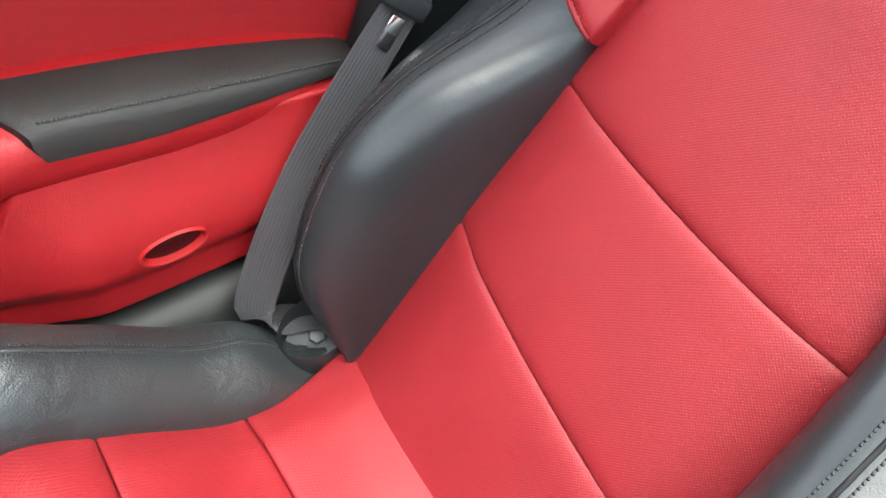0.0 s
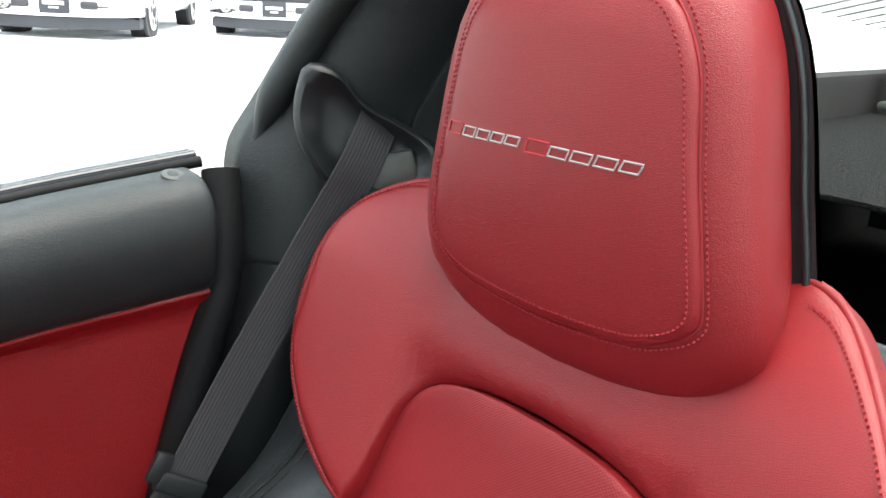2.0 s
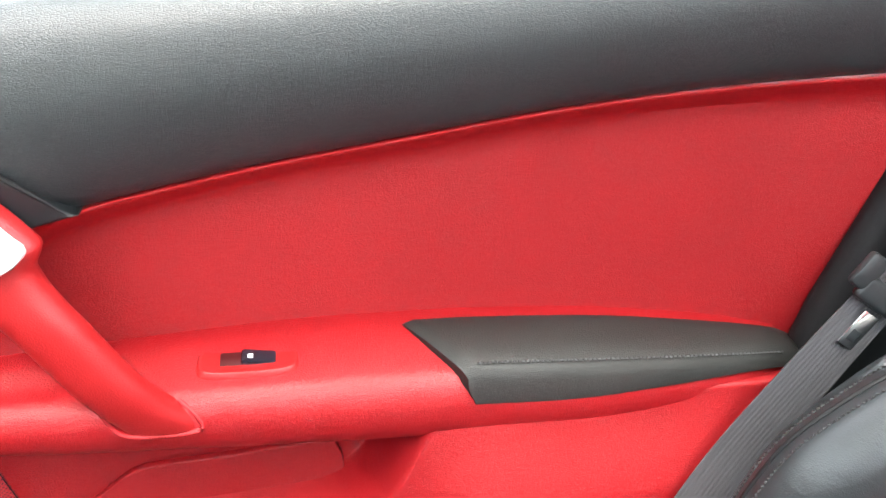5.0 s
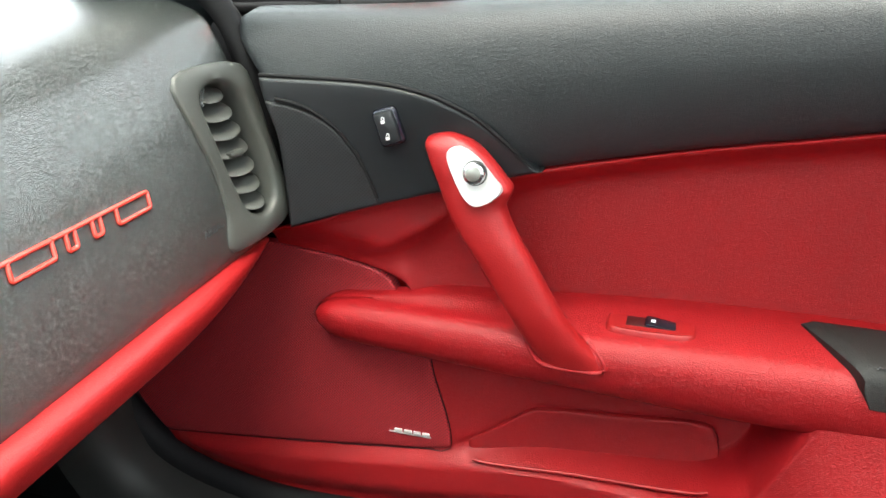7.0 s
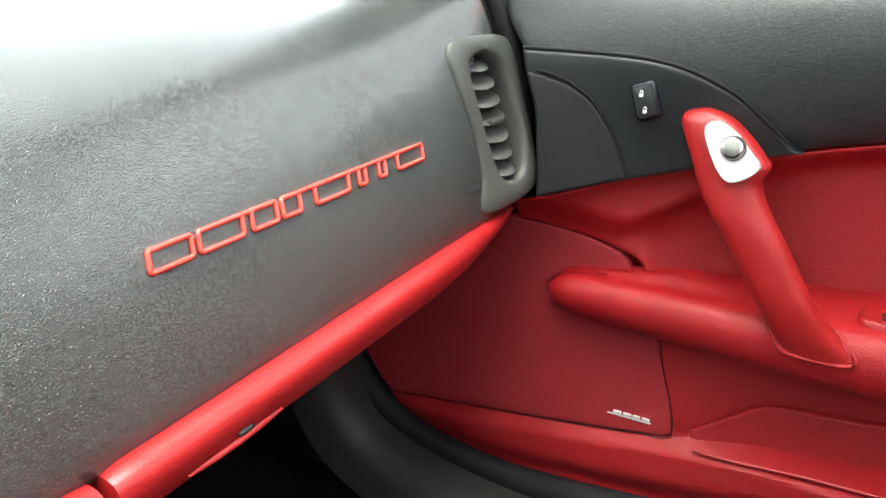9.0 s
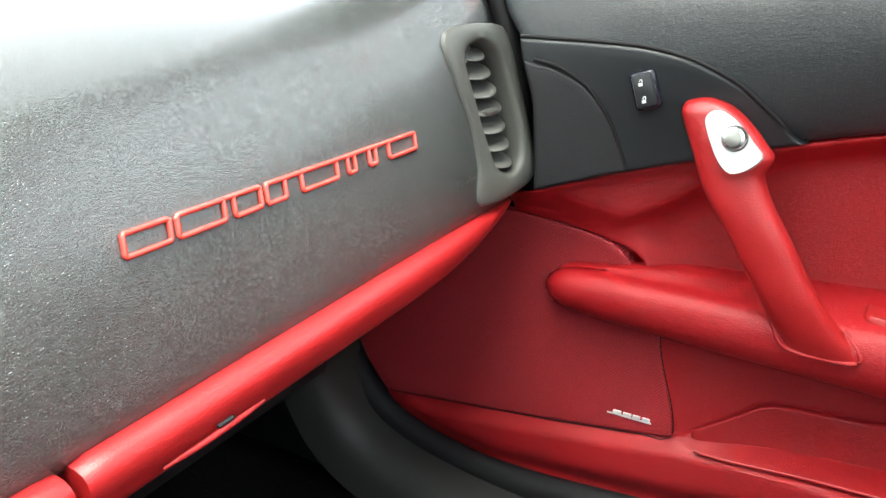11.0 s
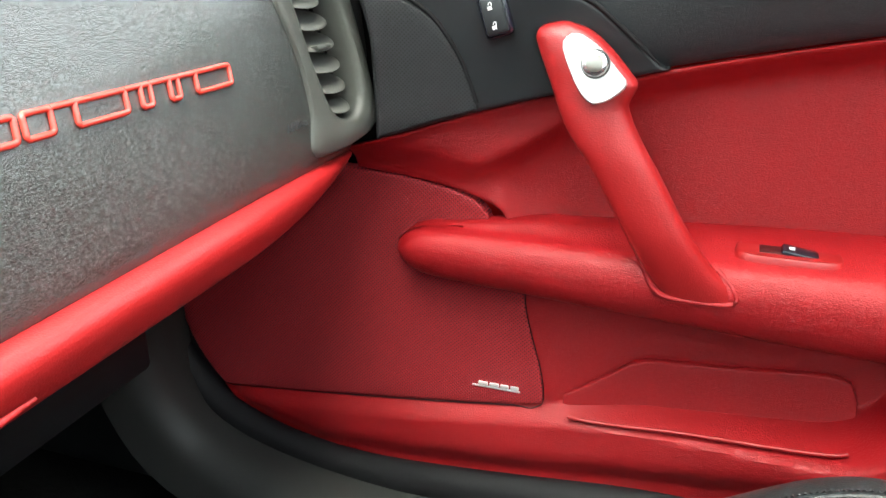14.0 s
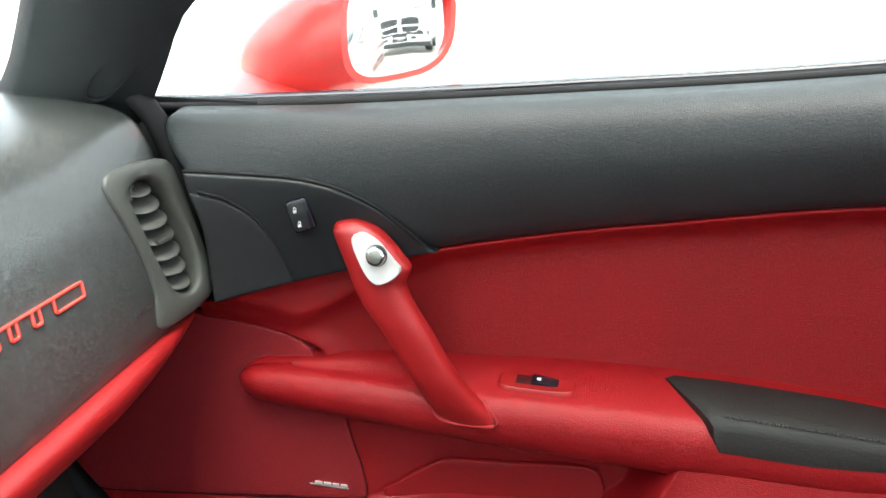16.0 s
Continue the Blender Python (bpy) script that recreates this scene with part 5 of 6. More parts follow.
def strap(name, centre, across, n=40, width=0.047, thick=0.0014, mat=webbing, label=""):
    c = spline(centre, n)
    a = spline(across, n)
    rings = []
    for i in range(n):
        d = (c[min(i + 1, n - 1)] - c[max(i - 1, 0)]).normalized()
        s = (a[i] - d * a[i].dot(d)).normalized()
        nn = d.cross(s)
        ring = []
        cols = 24
        for j in range(cols + 1):
            t = j / cols - 0.5
            rib = 0.0004 * (j % 2)
            ring.append(c[i] + s * (t * width) + nn * (thick / 2 + rib))
        for j in range(cols, -1, -1):
            t = j / cols - 0.5
            ring.append(c[i] + s * (t * width) - nn * (thick / 2 + 0.0004 * (j % 2)))
        rings.append(ring)
    return loft(name, mat, belt, rings, label=label, sharp=20)


strap("shoulder_strap", [(0.620, 0.690, 1.034), (0.584, 0.677, 0.986), (0.543, 0.692, 0.910), (0.450, 0.702, 0.765), (0.375, 0.705, 0.645)],
      [(0.85, -0.28, -0.40), (0.85, -0.25, -0.42), (0.83, -0.25, -0.45), (0.82, -0.20, -0.50), (0.82, -0.15, -0.52)], label="ribbed charcoal webbing")
strap("lap_strap", [(0.375, 0.708, 0.645), (0.330, 0.700, 0.585), (0.262, 0.690, 0.48), (0.205, 0.672, 0.375), (0.186, 0.658, 0.312), (0.235, 0.642, 0.300), (0.265, 0.635, 0.295)],
      [(0.82, -0.15, -0.52), (0.78, -0.35, -0.45), (0.74, -0.50, -0.36), (0.72, -0.56, -0.34), (0.72, -0.60, -0.25), (0.7, -0.65, -0.1), (0.6, -0.7, 0.0)], label="ribbed charcoal webbing")
ld = Vector((-0.55, -0.05, -0.83)).normalized()
ls = Vector((0.82, -0.20, -0.52))
ls = (ls - ld * ls.dot(ld)).normalized()
ln = ld.cross(ls).normalized()
lm = Matrix((ls, ld, ln)).transposed().to_4x4()
latch_plate = part("latch_plate", box((0.056, 0.024, 0.011), (0.377, 0.702, 0.655), 0.005, 3, lm), plastic_black, belt, "black moulded latch plate")
part("tab", box((0.020, 0.034, 0.010), Vector((0.377, 0.702, 0.655)) - ls * 0.030 - ld * 0.012, 0.004, 2, lm), plastic_black, latch_plate)
part("tongue", box((0.017, 0.036, 0.003), Vector((0.377, 0.702, 0.655)) + ld * 0.034 + ls * 0.002, 0.001, 2, lm), chrome, latch_plate, "bright steel tongue")
part("slot", box((0.010, 0.012, 0.0034), Vector((0.377, 0.702, 0.655)) + ld * 0.040 + ls * 0.002, 0.001, 2, lm), plastic_black, latch_plate)
anchor = thing("belt_anchor", "dark grey plastic belt anchor cover beside the cushion", "belt anchor", at=(0.24, 0.62, 0.25))
bowl = []
for f, d in ((0.50, -0.085), (0.82, -0.065), (0.98, -0.03), (1.0, -0.006), (0.95, 0.0), (0.86, -0.005), (0.78, -0.028), (0.3, -0.034)):
    bowl.append([Vector((0.238 + 0.046 * f * math.cos(a), 0.614 + 0.036 * f * math.sin(a), 0.312 + d + 0.006 * math.cos(a) + 0.010 * math.sin(a))) for a in [2 * math.pi * k / 24 for k in range(24)]])
loft("cover", plastic_black, anchor, bowl)
part("bolt", disc(0.011, 0.014, (0.244, 0.618, 0.288), (-0.2, -0.4, 1), 0.002, 6), plastic_grey, anchor, "dark anchor bolt")

# ---------------------------------------------------------------- cabin shell round the seat
pil_front = curve_y((0.30, 0.37), (0.60, 0.416), (0.735, 0.460), (0.84, 0.500), (0.98, 0.518), (1.035, 0.546), (1.186, 0.612), (1.22, 0.628))
frame_edge = curve_y((0.98, 0.516), (1.035, 0.531), (1.186, 0.594), (1.22, 0.610))
pil_fy = curve_y((0.30, 0.79), (0.85, 0.792), (0.98, 0.800), (1.10, 0.760), (1.22, 0.690))
pil_rear = curve_y((0.30, 0.66), (0.85, 0.68), (1.0, 0.70), (1.22, 0.80))
pil_ry = curve_y((0.30, 0.735), (0.85, 0.728), (1.0, 0.715), (1.22, 0.62))


def pillar_place(z, s, off):
    x = pil_front(z) + (pil_rear(z) - pil_front(z)) * s
    y = pil_fy(z) + (pil_ry(z) - pil_fy(z)) * s - 0.022 * math.sin(math.pi * min(1, s * 1.15)) + 0.03 * (1 - s) ** 6
    return Vector((x, y + off, z))


pillar = patch("pillar_trim", vinyl_black, None, 0.851, 1.215, lambda z: 0.0, lambda z: 1.0, pillar_place, na=24, nb=20, edge=0.010, lip=0.006, thick=0.03)
tagged(pillar, "black grained vinyl trim of the door pillar", "pillar trim", "", "structure")
lowpil = patch("pillar_lower_trim", plastic_black, None, 0.30, 0.858, lambda z: 0.0, lambda z: 1.0, lambda z, s, off: pillar_place(z, s, off + 0.004 + 0.012 * smooth(0.3, 0.6, s)), na=24, nb=20, edge=0.010, lip=0.006, thick=0.03)
tagged(lowpil, "satin black lower trim of the door pillar", "pillar trim", "", "structure")
head_seal = tube("window_seal", vinyl_black, None, [Vector((frame_edge(z) + 0.019, pil_fy(z) + 0.018, z)) for z in [0.985 + 0.235 * k / 20 for k in range(21)]], 0.021, 14, taper=lambda s: 0.35 + 0.65 * smooth(0, 0.3, s))
tagged(head_seal, "thick black rubber seal of the side window", "window seal", "", "structure")

guide = thing("belt_guide", "black oval belt guide opening with a moulded rim", "belt guide", at=(0.64, 0.71, 1.02))
gn = Vector((-0.62, -0.76, 0.16)).normalized()
gx = Vector((0.78, -0.62, -0.06))
gx = (gx - gn * gx.dot(gn)).normalized()
gz = gx.cross(gn).normalized()
if gz.z < 0:
    gz = -gz
gc = Vector((0.596, 0.692, 1.010))
shape = spline([(-0.066, 0.050, 0), (-0.058, 0.066, 0), (-0.030, 0.062, 0), (0.0, 0.034, 0), (0.042, 0.016, 0), (0.074, -0.004, 0), (0.078, -0.034, 0), (0.056, -0.060, 0), (-0.010, -0.058, 0), (-0.050, -0.026, 0), (-0.068, 0.012, 0)], 44, True)
rings = []
for f, d in ((1.16, -0.025), (1.12, 0.000), (1.06, 0.008), (0.98, 0.010), (0.88, 0.005), (0.76, -0.004), (0.60, -0.010), (0.2, -0.013)):
    rings.append([gc + gx * (q.x * f) + gz * (q.y * f) + gn * d for q in shape])
loft("rim", plastic_black, guide, rings, label="moulded black rim")
part("roller", box((0.055, 0.012, 0.040), gc + gx * 0.036 - gz * 0.032 - gn * 0.004, 0.006, 3, Matrix((gx, gn, gz)).transposed().to_4x4() @ Matrix.Rotation(radians(-18), 4, "Y")), plastic_grey, guide, "grey belt tongue plate")

quarter = patch("quarter_trim", vinyl_black, None, 0.30, 1.22, lambda z: 0.0, lambda z: 1.0,
                lambda z, s, off: Vector((pil_rear(z) - 0.02 + s * (1.10 - pil_rear(z)), pil_ry(z) + 0.004 - 0.10 * s + 0.25 * smooth(0.35, 1, s) * smooth(0.8, 0.7, z) + off, z)), na=20, nb=14, edge=0.01, lip=0.004, thick=0.03)
tagged(quarter, "black grained quarter trim behind the seat", "quarter trim", "", "structure")
slab("bulkhead", (0.04, 1.40, 0.52), (0.86, 0.0, 0.42), carpet, 0.01, "black carpeted bulkhead behind the seats", "bulkhead")
slab("cargo_floor", (1.25, 1.50, 0.04), (1.47, 0.0, 0.68), carpet, 0.01, "black carpeted cargo floor behind the seats", "cargo floor")
for sgn in (-1, 1):
    tagged(_old_part("cargo_side", box((1.3, 0.05, 0.50), (1.50, sgn * 0.72, 0.80), 0.02), headliner), "black side lining of the cargo bay", "cargo lining", "", "structure")
slab("cargo_end", (0.08, 1.50, 0.34), (2.12, 0.0, 0.78), plastic_grey, 0.03, "dark grey hatch sill trim", "hatch sill")
slab("cargo_back", (0.04, 1.44, 0.50), (2.03, 0.0, 0.92), rubber, 0.01, "black hatch panel behind the cargo bay", "hatch panel")
slab("hatch_bar", (0.03, 1.36, 0.023), (1.92, 0.0, 1.116), plastic_grey, 0.008, "light grey cross bar under the rear glass", "cross bar")
slab("hatch_trim", (0.04, 1.36, 0.064), (1.92, 0.0, 1.042), plastic_black, 0.012, "grey trim panel of the hatch", "hatch trim")
slab("cover_lip", (0.04, 1.36, 0.022), (1.90, 0.0, 0.981), plastic_grey, 0.008, "bright lip of the cargo cover", "cover lip")
slab("cargo_cover", (0.86, 1.38, 0.008), (1.45, 0.0, 0.962), carpet, 0.002, "black mesh cover over the cargo bay", "cargo cover")
hoop = tube("roof_hoop", headliner, None, spline([(0.84, -0.66, 0.95), (0.80, -0.60, 1.14), (0.78, -0.45, 1.215), (0.78, 0.0, 1.235), (0.78, 0.45, 1.215), (0.80, 0.60, 1.14), (0.84, 0.66, 0.95)], 60), 0.045, 12)
tagged(hoop, "black lined roof hoop behind the seats", "roof hoop", "", "structure")
slab("ceiling", (0.92, 1.22, 0.008), (0.30, 0.0, 1.262), roof_glass, 0.0, "clear tinted lift-out roof panel", "roof panel")
for sgn in (-1, 1):
    slab("roof_rail", (1.00, 0.16, 0.05), (0.30, sgn * 0.605, 1.238), headliner, 0.015, "black lined roof side rail", "roof rail")
slab("windscreen_header", (0.17, 1.22, 0.05), (-0.235, 0.0, 1.243), headliner, 0.02, "black header above the windscreen", "header")
curve_rear = curve_y((0.80, 1.26), (1.2, 1.265), (1.7, 1.225), (1.95, 1.175), (2.12, 1.12))
rear_glass = patch("rear_window", glass, None, 0.84, 2.10, lambda x: -0.64, lambda x: 0.64, lambda x, u, off: Vector((x, u, curve_rear(x) - 0.10 * (u / 0.64) ** 2 - off)), na=14, nb=10, edge=0.01, lip=0.0, thick=0.004)
rear_glass.visible_shadow = False
tagged(rear_glass, "curved clear rear hatch glass with heater lines", "rear window", "", "structure")
for k in range(12):
    x = 1.35 + 0.055 * k
    keep(tube("heater_line", plastic_black, None, [Vector((x, u, curve_rear(x) - 0.10 * (u / 0.64) ** 2 - 0.006)) for u in [-0.6 + 1.2 * i / 10 for i in range(11)]], 0.0012, 4), rear_glass)

# front pillars and windscreen
for sgn in (1, -1):
    rings = []
    for i, p in enumerate(spline([(-0.68, 0.81, 0.83), (-0.628, 0.790, 0.88), (-0.588, 0.772, 0.938), (-0.550, 0.756, 0.99), (-0.45, 0.730, 1.06), (-0.31, 0.690, 1.14), (-0.18, 0.625, 1.215)], 24)):
        sect = [(0.0, 0.0), (0.020, -0.018), (0.0, -0.034), (-0.05, -0.060), (-0.11, -0.075), (-0.14, -0.06), (-0.12, -0.03), (-0.05, 0.01)]
        rings.append([p + Vector((a * 0.85, sgn * 0 + b, -0.3 * a)) for a, b in sect])
    rings = [[Vector((v.x, sgn * v.y, v.z)) for v in r] for r in rings]
    ap = loft("windscreen_pillar", headliner if sgn < 0 else vinyl_black, None, rings)
    tagged(ap, "black lined windscreen pillar", "windscreen pillar", "", "structure")
qv = thing("demist_vent", "small black side window demist vent", "air vent", at=(-0.66, 0.76, 0.90))
vr = [Vector((-0.664, 0.735, 0.888)), Vector((-0.64, 0.742, 0.890)), Vector((-0.60, 0.745, 0.925)), Vector((-0.585, 0.742, 0.950)), Vector((-0.60, 0.735, 0.945)), Vector((-0.645, 0.73, 0.915))]
oc = sum(vr, Vector()) / 6
rr_ = spline(vr, 30, True)
vn2 = Vector((0.5, -0.85, 0.1)).normalized()
loft("bezel", plastic_black, qv, [[oc + (p - oc) * f + vn2 * d for p in rr_] for f, d in ((1.08, -0.01), (1.05, 0.004), (0.92, 0.004), (0.85, -0.006), (0.1, -0.008))])
screen = _old_link("windscreen", [Vector((-1.28, -0.70, 0.905)), Vector((-1.28, 0.70, 0.905)), Vector((-0.22, 0.60, 1.245)), Vector((-0.22, -0.60, 1.245)),
                                  Vector((-1.284, -0.70, 0.909)), Vector((-1.284, 0.70, 0.909)), Vector((-0.224, 0.60, 1.249)), Vector((-0.224, -0.60, 1.249))],
                   [(0, 1, 2, 3), (7, 6, 5, 4), (0, 4, 5, 1), (1, 5, 6, 2), (2, 6, 7, 3), (3, 7, 4, 0)], glass)
tagged(screen, "raked clear windscreen glass", "windscreen", "", "structure")
screen.visible_shadow = False
# unseen driver's side: sill, console, door card added below open window to cut light
slab("driver_side_screen", (1.15, 0.05, 0.60), (-0.13, -0.84, 0.62), vinyl_black, 0.02, "unseen black vinyl card added on the driver's side to cut light", "door card")
slab("driver_sill", (1.15, 0.12, 0.22), (-0.15, -0.80, 0.25), plastic_grey, 0.02, "dark grey door sill on the driver's side", "door sill")
slab("driver_kick_panel", (0.6, 0.04, 0.62), (-0.98, -0.82, 0.58), plastic_black, 0.02, "black kick panel on the driver's side", "kick panel")
slab("driver_quarter", (0.50, 0.05, 0.95), (0.78, -0.74, 0.72), vinyl_black, 0.02, "black quarter trim on the driver's side", "quarter trim")
console = thing("centre_console", "black centre console between the seats", "console", at=(0, 0, 0.2))
part("body", box((1.05, 0.17, 0.26), (-0.05, 0.02, 0.27), 0.03, 3), leather_black, console)
part("tunnel", box((0.55, 0.20, 0.40), (-0.78, 0.02, 0.40), 0.04, 3), plastic_black, console)

# ---------------------------------------------------------------- the car's outside: flank, bonnet and mirror
flank = thing("sports_car", "glossy red sports car body round the cabin", "car body", at=(0, 0.9, 0.3))


def flank_ring(x, sgn):
    zt = 0.86 + 0.045 * x if x < -0.7 else sill_line(max(-0.7, min(x, 0.48))) - 0.02 - 0.04 * smooth(0.2, 0.4, x)
    sect = ((0.89, zt), (0.925, zt - 0.05), (0.945, 0.60), (0.93, 0.40), (0.88, 0.20), (0.86, 0.20), (0.87, 0.6), (0.875, zt - 0.01))
    return [Vector((x, sgn * (a - 0.08 * smooth(-1.2, -2.2, x)), z)) for a, z in sect]


for sgn in (1, -1):
    loft("flank", paint_red, flank, [flank_ring(-2.3 + 0.22 * i, sgn) for i in range(21)], label="glossy red flank")
bon = curve_y((-2.4, 0.62), (-2.0, 0.72), (-1.6, 0.82), (-1.32, 0.875))
patch("bonnet", paint_red, flank, -2.35, -1.31, lambda x: -0.90, lambda x: 0.90, lambda x, u, off: Vector((x, u, bon(x) - 0.05 * (u / 0.9) ** 4 + 0.06 * math.exp(-((abs(u) - 0.72) / 0.12) ** 2) * smooth(-2.4, -1.9, x) - off)), na=20, nb=24, edge=0.03, lip=0.02, thick=0.05, label="red bonnet")

mirror = thing("wing_mirror", "glossy red wing mirror on a short stalk", "wing mirror", at=(-0.42, 0.98, 0.93))
mc = Vector((-0.384, 0.985, 0.9515))
mn = Vector((0.80, -0.60, 0.08)).normalized()
mt = Vector((0.60, 0.80, 0)).normalized()
mz = Vector((0, 0, 1))
mg = Vector((-0.058, 0.043, 1))
mo = [(0.084 * math.copysign(abs(math.cos(a)) ** 0.6, math.cos(a)), 0.066 * math.copysign(abs(math.sin(a)) ** 0.65, math.sin(a)) + 0.010 * math.cos(a)) for a in [2 * math.pi * k / 36 for k in range(36)]]
rings = []
nose = Vector((-0.600, 1.005, 0.884)) - mc
for f, d, k in ((0.95, -0.006, 0), (0.97, 0.004, 0), (1.08, 0.004, 0), (1.16, -0.006, 0), (1.19, -0.01, 0.10), (1.14, 0, 0.28), (1.02, 0, 0.48), (0.80, 0, 0.70), (0.52, 0, 0.88), (0.22, 0, 0.98), (0.03, 0, 1.0)):
    rings.append([mc + nose * k + mt * (a * f) + mz * (b * f) + mn * d for a, b in mo])
loft("housing", paint_red, mirror, rings, caps=False, label="glossy red mirror housing")
loft("glass", mirror_glass, mirror, [[mc + mt * (a * f) + mg * (b * f) + mn * d for a, b in mo] for f, d in ((0.96, -0.008), (0.96, -0.003), (0.5, -0.002), (0.01, -0.002))], label="mirror glass")
rings = []
for p, h, w in ((Vector((-0.55, 0.885, 0.835)), 0.030, 0.085), (Vector((-0.545, 0.925, 0.850)), 0.028, 0.082), (Vector((-0.53, 0.960, 0.868)), 0.030, 0.078), (Vector((-0.51, 0.985, 0.885)), 0.034, 0.072)):
    rings.append([p + Vector((w * math.cos(a), 0, h * math.sin(a))) for a in [2 * math.pi * k / 20 for k in range(20)]])
loft("stalk", paint_red, mirror, rings, label="red mirror stalk")

# ---------------------------------------------------------------- outside: ground, parked trucks
gv, gf = [], []
ys = [-300, -60, -20, -6, 0, 2, 4, 5, 6, 7, 8, 9, 9.6, 9.9, 10.05, 10.15, 10.25, 10.35, 10.5, 10.7, 11, 11.3, 12, 16, 24, 60, 300]
xs = [-300, -60, -20, -10, -6, -4] + [-3 + 0.25 * k for k in range(57)] + [14, 20, 60, 300]
for y in ys:
    for x in xs:
        shift = 0.5 * noise.noise(Vector((x * 0.7, 3.1, 0))) + 0.2 * noise.noise(Vector((x * 2.3, 7.7, 0)))
        gv.append((x, y, 0.03 * smooth(4.5, 9.0, y) + 0.07 * smooth(10.05, 10.3, y + shift) + 0.22 * smooth(10.1, 11.4, y + shift)))
for i in range(len(ys) - 1):
    for j in range(len(xs) - 1):
        k = i * len(xs) + j
        gf.append((k, k + 1, k + len(xs) + 1, k + len(xs)))
tagged(_old_link("ground", gv, gf, ground_mat), "snow and wet asphalt of the car park", "ground", "", "structure")


def bowed(width, height, depth, y, z, bow, bevel, n=14):
    """A bar across the truck whose ends sweep back."""
    rings = []
    for i in range(n + 1):
        x = width * (i / n - 0.5)
        back = bow * abs(2 * x / width) ** 2.4
        tall = height * (1 - 0.18 * abs(2 * x / width) ** 4)
        c = [(-0.5, -0.5), (-0.5, 0.5), (0.5, 0.5), (0.5, -0.5)]
        ring = []
        for k, (a, b) in enumerate(c):
            p = Vector((x, y + back + a * depth, z + b * tall))
            q = [Vector((0, 0, 1)), Vector((0, 1, 0)), Vector((0, 0, -1)), Vector((0, -1, 0))][k] * bevel
            r = [Vector((0, 1, 0)), Vector((0, 0, -1)), Vector((0, -1, 0)), Vector((0, 0, 1))][k] * bevel
            ring += [p + r, p + (q + r) * 0.3, p + q]
        rings.append(ring)
    bm = bmesh.new()
    vs = [[bm.verts.new(p) for p in r] for r in rings]
    for a, b in zip(vs, vs[1:]):
        for j in range(12):
            bm.faces.new((a[j], a[(j + 1) % 12], b[(j + 1) % 12], b[j]))
    bm.faces.new(vs[0])
    bm.faces.new(vs[-1])
    return bm


def grille_ring(half, tall, at, rows):
    """A rounded frame: rows of (scale, depth) round a barrel-shaped outline."""
    bm = bmesh.new()
    rings = []
    for f, d in rows:
        ring = []
        for k in range(48):
            a = 2 * math.pi * k / 48
            c, s_ = math.cos(a), math.sin(a)
            x = (half - (1 - f)) * math.copysign(abs(c) ** 0.42, c)
            z = (tall - (1 - f)) * math.copysign(abs(s_) ** 0.42, s_)
            ring.append(bm.verts.new((x * (1 + 0.10 * (z / tall)), at[1] + d + 0.06 * (x / half) ** 2, at[2] + z)))
        rings.append(ring)
    for a, b in zip(rings, rings[1:]):
        for k in range(48):
            bm.faces.new((a[k], a[(k + 1) % 48], b[(k + 1) % 48], b[k]))
    bm.faces.new(rings[-1])
    return bm


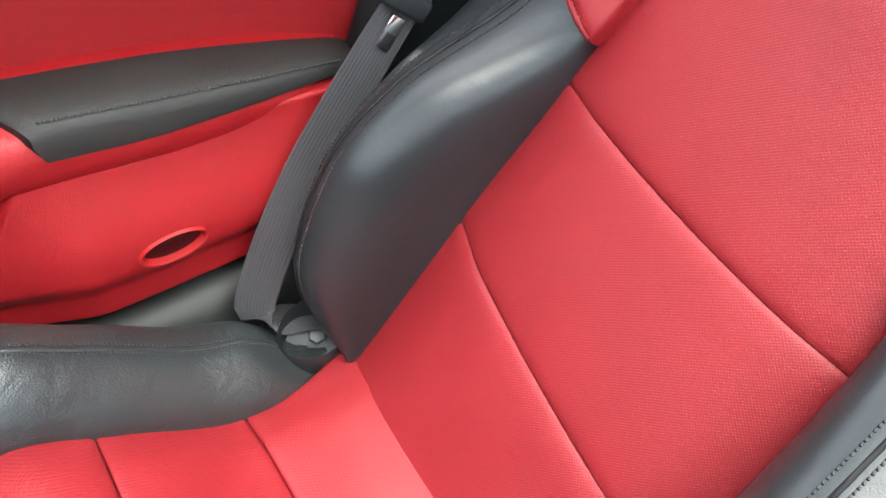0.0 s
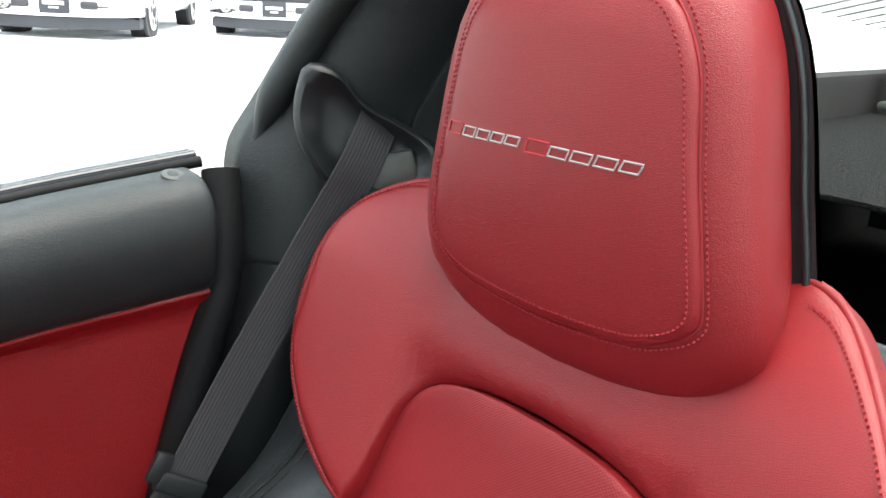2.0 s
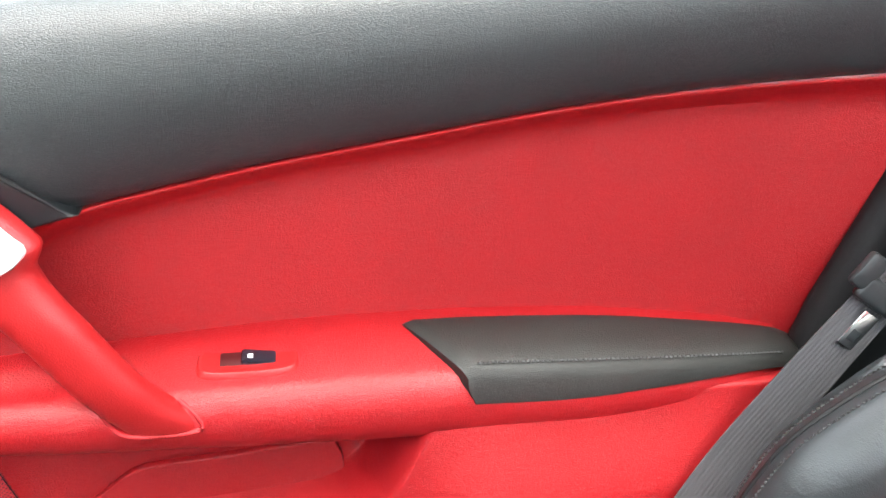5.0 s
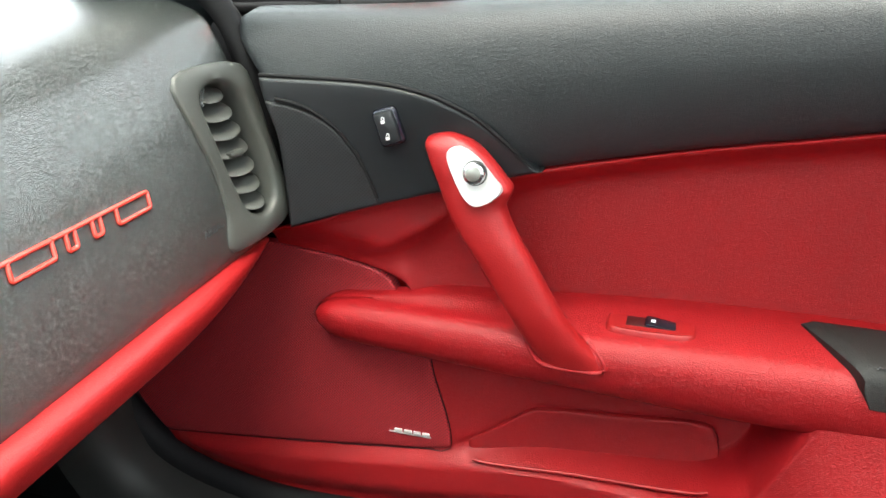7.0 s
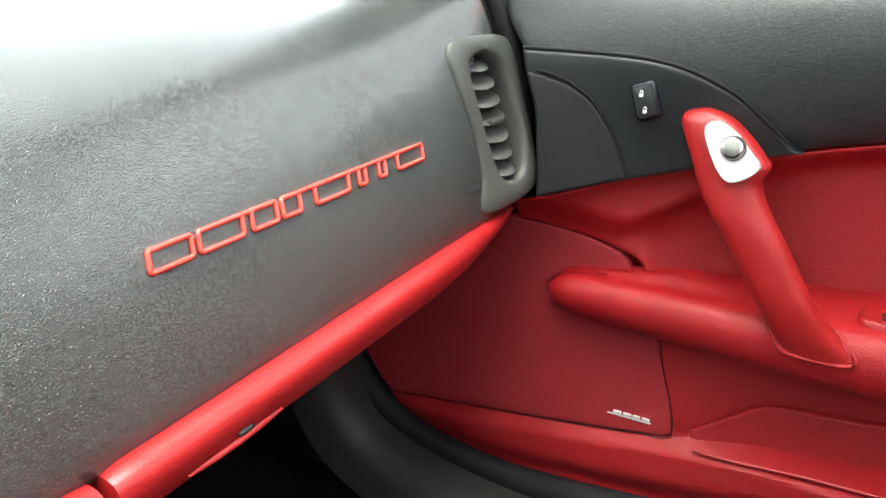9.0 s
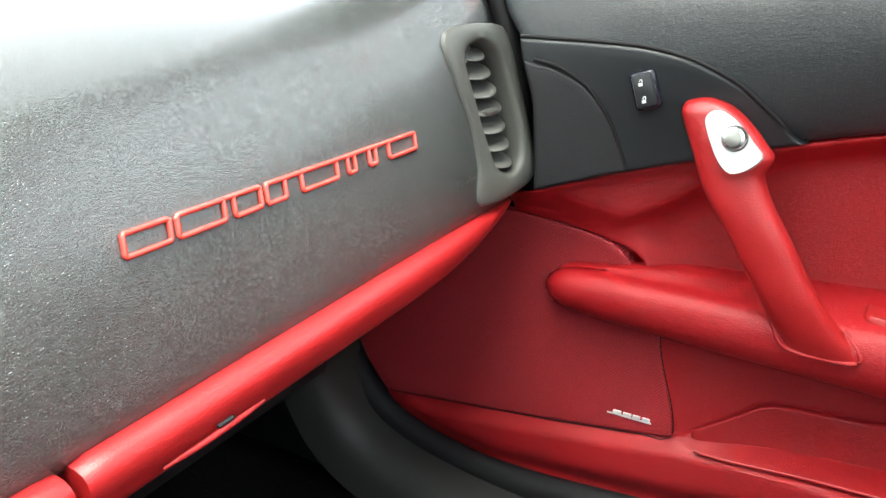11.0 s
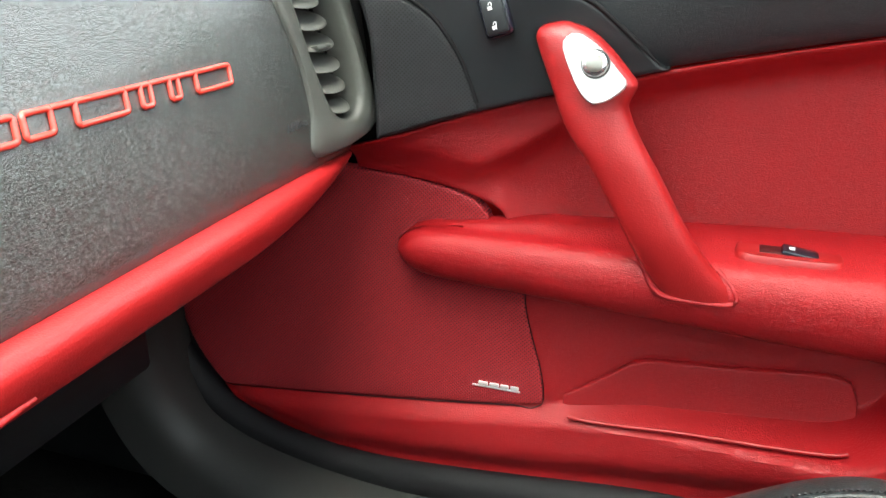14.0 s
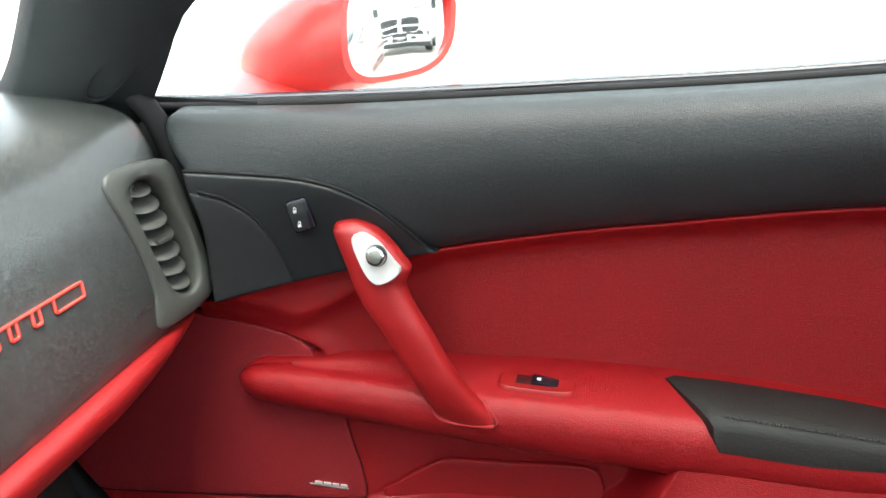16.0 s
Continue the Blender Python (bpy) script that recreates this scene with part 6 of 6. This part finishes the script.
def build_truck():
    t = thing("pickup_truck", "white pickup truck with a chrome grille and bumper, parked in snow", "truck", "parked trucks")
    rings = []
    for y, zt, half, zb in ((0.02, 1.06, 0.86, 0.62), (0.06, 1.14, 0.93, 0.58), (0.20, 1.20, 0.97, 0.55), (0.7, 1.25, 1.0, 0.50), (1.35, 1.29, 1.0, 0.48), (1.45, 1.30, 1.0, 0.48), (5.55, 1.32, 1.0, 0.50), (5.6, 1.30, 0.98, 0.55)):
        rings.append([Vector((a, y, z)) for a, z in ((-half * 0.80, zt), (-half * 0.93, zt - 0.05), (-half, zt - 0.20), (-half, zb + 0.1), (-half * 0.96, zb), (half * 0.96, zb), (half, zb + 0.1), (half, zt - 0.20), (half * 0.93, zt - 0.05), (half * 0.80, zt), (half * 0.3, zt + 0.03), (-half * 0.3, zt + 0.03))])
    part("body", merge_loft(rings), paint_white, t, "white painted body", 35)
    cab = [[Vector((a * h, y, z)) for a in (-1, 1)] for y, z, h in ((1.3, 1.28, 0.9), (2.15, 1.88, 0.72), (3.3, 1.90, 0.72), (3.75, 1.30, 0.88))]
    rings = [[Vector((-h, y, 1.27)), Vector((-h * (1 if z < 1.4 else 0.82), y, z)), Vector((h * (1 if z < 1.4 else 0.82), y, z)), Vector((h, y, 1.27))] for y, z, h in ((1.32, 1.29, 0.93), (2.1, 1.86, 0.93), (2.3, 1.91, 0.93), (3.3, 1.91, 0.93), (3.7, 1.30, 0.93))]
    cabp = part("cab", merge_loft(rings), paint_white, t, "white cab roof", 30)
    part("windscreen", quad_slab([(-0.78, 1.44, 1.36), (0.78, 1.44, 1.36), (0.68, 2.02, 1.80), (-0.68, 2.02, 1.80)], (0, -0.03, 0.03)), dark_glass, cabp, "dark windscreen")
    for s in (-1, 1):
        part("side_window", quad_slab([(s * 0.905, 1.75, 1.36), (s * 0.905, 3.35, 1.36), (s * 0.80, 3.2, 1.80), (s * 0.80, 2.2, 1.80)], (s * 0.02, 0, 0)), dark_glass, cabp, "dark side window")
        part("door_mirror", box((0.20, 0.12, 0.26), (s * 1.14, 1.75, 1.42), 0.04), truck_dark, t, "dark door mirror")
        lamp = part("headlamp", box((0.30, 0.18, 0.25), (s * 0.845, 0.06, 1.00), 0.05, 3, Matrix.Rotation(s * radians(22), 4, "Z")), lamp_clear, t, "clear headlamp")
        part("indicator", box((0.10, 0.10, 0.14), (s * 0.958, 0.085, 0.96), 0.02), lamp_amber, lamp, "amber lamp")
        part("fog_slot", box((0.22, 0.06, 0.09), (s * 0.42, -0.125, 0.62), 0.03, 3), truck_dark, t, "dark fog lamp slot")
        for yy in (0.95, 4.55):
            w = part("wheel", disc(0.40, 0.27, (s * 0.86, yy, 0.40), (1, 0, 0), 0.05, 32), tyre, t, "black tyre")
            part("rim", disc(0.25, 0.05, (s * 0.985, yy, 0.40), (s, 0, 0), 0.02, 24), silver, w, "silver rim")
            for k in range(5):
                a = 2 * math.pi * (k + 0.25) / 5
                part("rim_opening", disc(0.062, 0.02, (s * 1.003, yy + 0.155 * math.cos(a), 0.40 + 0.155 * math.sin(a)), (s, 0, 0), 0.01, 10), truck_dark, w)
            part("hub", disc(0.07, 0.04, (s * 1.01, yy, 0.40), (s, 0, 0), 0.01, 16), truck_dark, w)
            part("wheel_arch", disc(0.46, 0.05, (s * 0.962, yy, 0.46), (1, 0, 0), 0.01, 32), truck_dark, t)
    gr = part("grille", grille_ring(0.70, 0.235, (0, -0.075, 0.985), ((1.0, 0.12), (1.0, -0.02), (0.985, -0.045), (0.955, -0.045), (0.945, 0.0))), chrome, t, "chrome cross-bar grille")
    part("grille_mesh", grille_ring(0.65, 0.185, (0, -0.071, 0.985), ((1.0, -0.004), (0.995, -0.030), (0.95, -0.030))), truck_dark, gr, "dark mesh behind the bars")
    part("cross_bar", box((0.115, 0.07, 0.40), (0, -0.110, 0.985), 0.02, 3), chrome, gr)
    for s in (-1, 1):
        part("cross_bar", box((0.60, 0.06, 0.058), (s * 0.345, -0.092, 0.985), 0.018, 3, Matrix.Rotation(s * radians(3.5), 4, "Z")), chrome, gr)
    part("badge", disc(0.065, 0.03, (0, -0.155, 1.03), (0, -1, 0), 0.01, 7), steel, gr, "plain bright badge shape")
    part("upper_bumper", bowed(1.98, 0.17, 0.26, 0.03, 0.755, 0.20, 0.04), truck_dark, t, "dark upper bumper strip")
    bp = part("bumper", bowed(2.0, 0.25, 0.30, 0.0, 0.60, 0.26, 0.05), chrome, t, "chrome front bumper")
    part("valance", bowed(1.94, 0.14, 0.24, 0.03, 0.42, 0.26, 0.03), truck_dark, t, "dark lower valance")
    pl = part("plate", box((0.36, 0.02, 0.20), (0, -0.172, 0.62), 0.008), truck_dark, bp, "dark dealer plate")
    part("plate_bar", box((0.26, 0.004, 0.04), (0, -0.184, 0.635), 0.0), white_mark, pl)
    part("plate_bar", box((0.12, 0.004, 0.018), (0, -0.184, 0.585), 0.0), white_mark, pl)
    return t


def merge_loft(rings):
    bm = bmesh.new()
    n = len(rings[0])
    vs = [[bm.verts.new(p) for p in r] for r in rings]
    for i in range(len(rings) - 1):
        for j in range(n):
            bm.faces.new((vs[i][j], vs[i][(j + 1) % n], vs[i + 1][(j + 1) % n], vs[i + 1][j]))
    bm.faces.new(vs[0])
    bm.faces.new(vs[-1][::-1])
    bmesh.ops.recalc_face_normals(bm, faces=bm.faces)
    es = [e for e in bm.edges if len(e.link_faces) == 2 and e.calc_face_angle() > radians(28)]
    bmesh.ops.bevel(bm, geom=es, offset=0.03, segments=2, profile=0.5, affect="EDGES", clamp_overlap=True)
    return bm


def quad_slab(pts, push):
    bm = bmesh.new()
    a = [bm.verts.new(p) for p in pts]
    b = [bm.verts.new(Vector(p) + Vector(push)) for p in pts]
    bm.faces.new(a)
    bm.faces.new(b[::-1])
    for i in range(4):
        bm.faces.new((a[i], b[i], b[(i + 1) % 4], a[(i + 1) % 4]))
    return bm


truck = build_truck()
for o in truck.children_recursive:
    if not o.name.startswith(("wheel", "rim", "hub", "rim_opening")):
        o.data.transform(Matrix.Translation((0, 0, -0.22)) @ Matrix.Diagonal((1, 1, 1.16, 1)))
truck.matrix_basis = pose(6.65, 11.65, 0.25, 0, 0, -33)
for x, y, r in ((3.48, 11.65, -33), (0.3, 11.7, -31), (-2.9, 11.7, -30), (10.2, 12.0, -33), (14.0, 12.6, -8), (18.0, 13.0, -8), (22.0, 13.5, -8), (26.0, 14.0, -8)):
    copy_thing(truck, pose(x, y, 0.25, 0, 0, r))
for x, y, r in ((15.5, 5.0, -78), (15.0, 1.2, -82)):
    copy_thing(truck, pose(x, y, 0.05, 0, 0, r))

# ---------------------------------------------------------------- bare woods on the horizon
wood = bmesh.new()
for k in range(260):
    h = random.uniform(2.2, 4.6)
    x, y = -90 + 1.25 * k + random.uniform(-1, 1), 150 + random.uniform(-14, 14)
    bmesh.ops.create_icosphere(wood, subdivisions=1, radius=1.0, matrix=Matrix.Translation((x, y, h * 0.55 + 0.3)) @ Matrix.Diagonal((random.uniform(1.0, 2.2), 1.6, h * 0.55, 1)))
for v in wood.verts:
    v.co += Vector((random.uniform(-0.35, 0.35), 0, random.uniform(-0.4, 0.4)))
twigs = surface("bare_grey_twigs", (0.16, 0.15, 0.15), 0.9, vary=0.3, vary_scale=0.4)
tagged(_old_part("far_woods", wood, twigs), "grey bare winter woods along the horizon", "woods", "", "stuff")
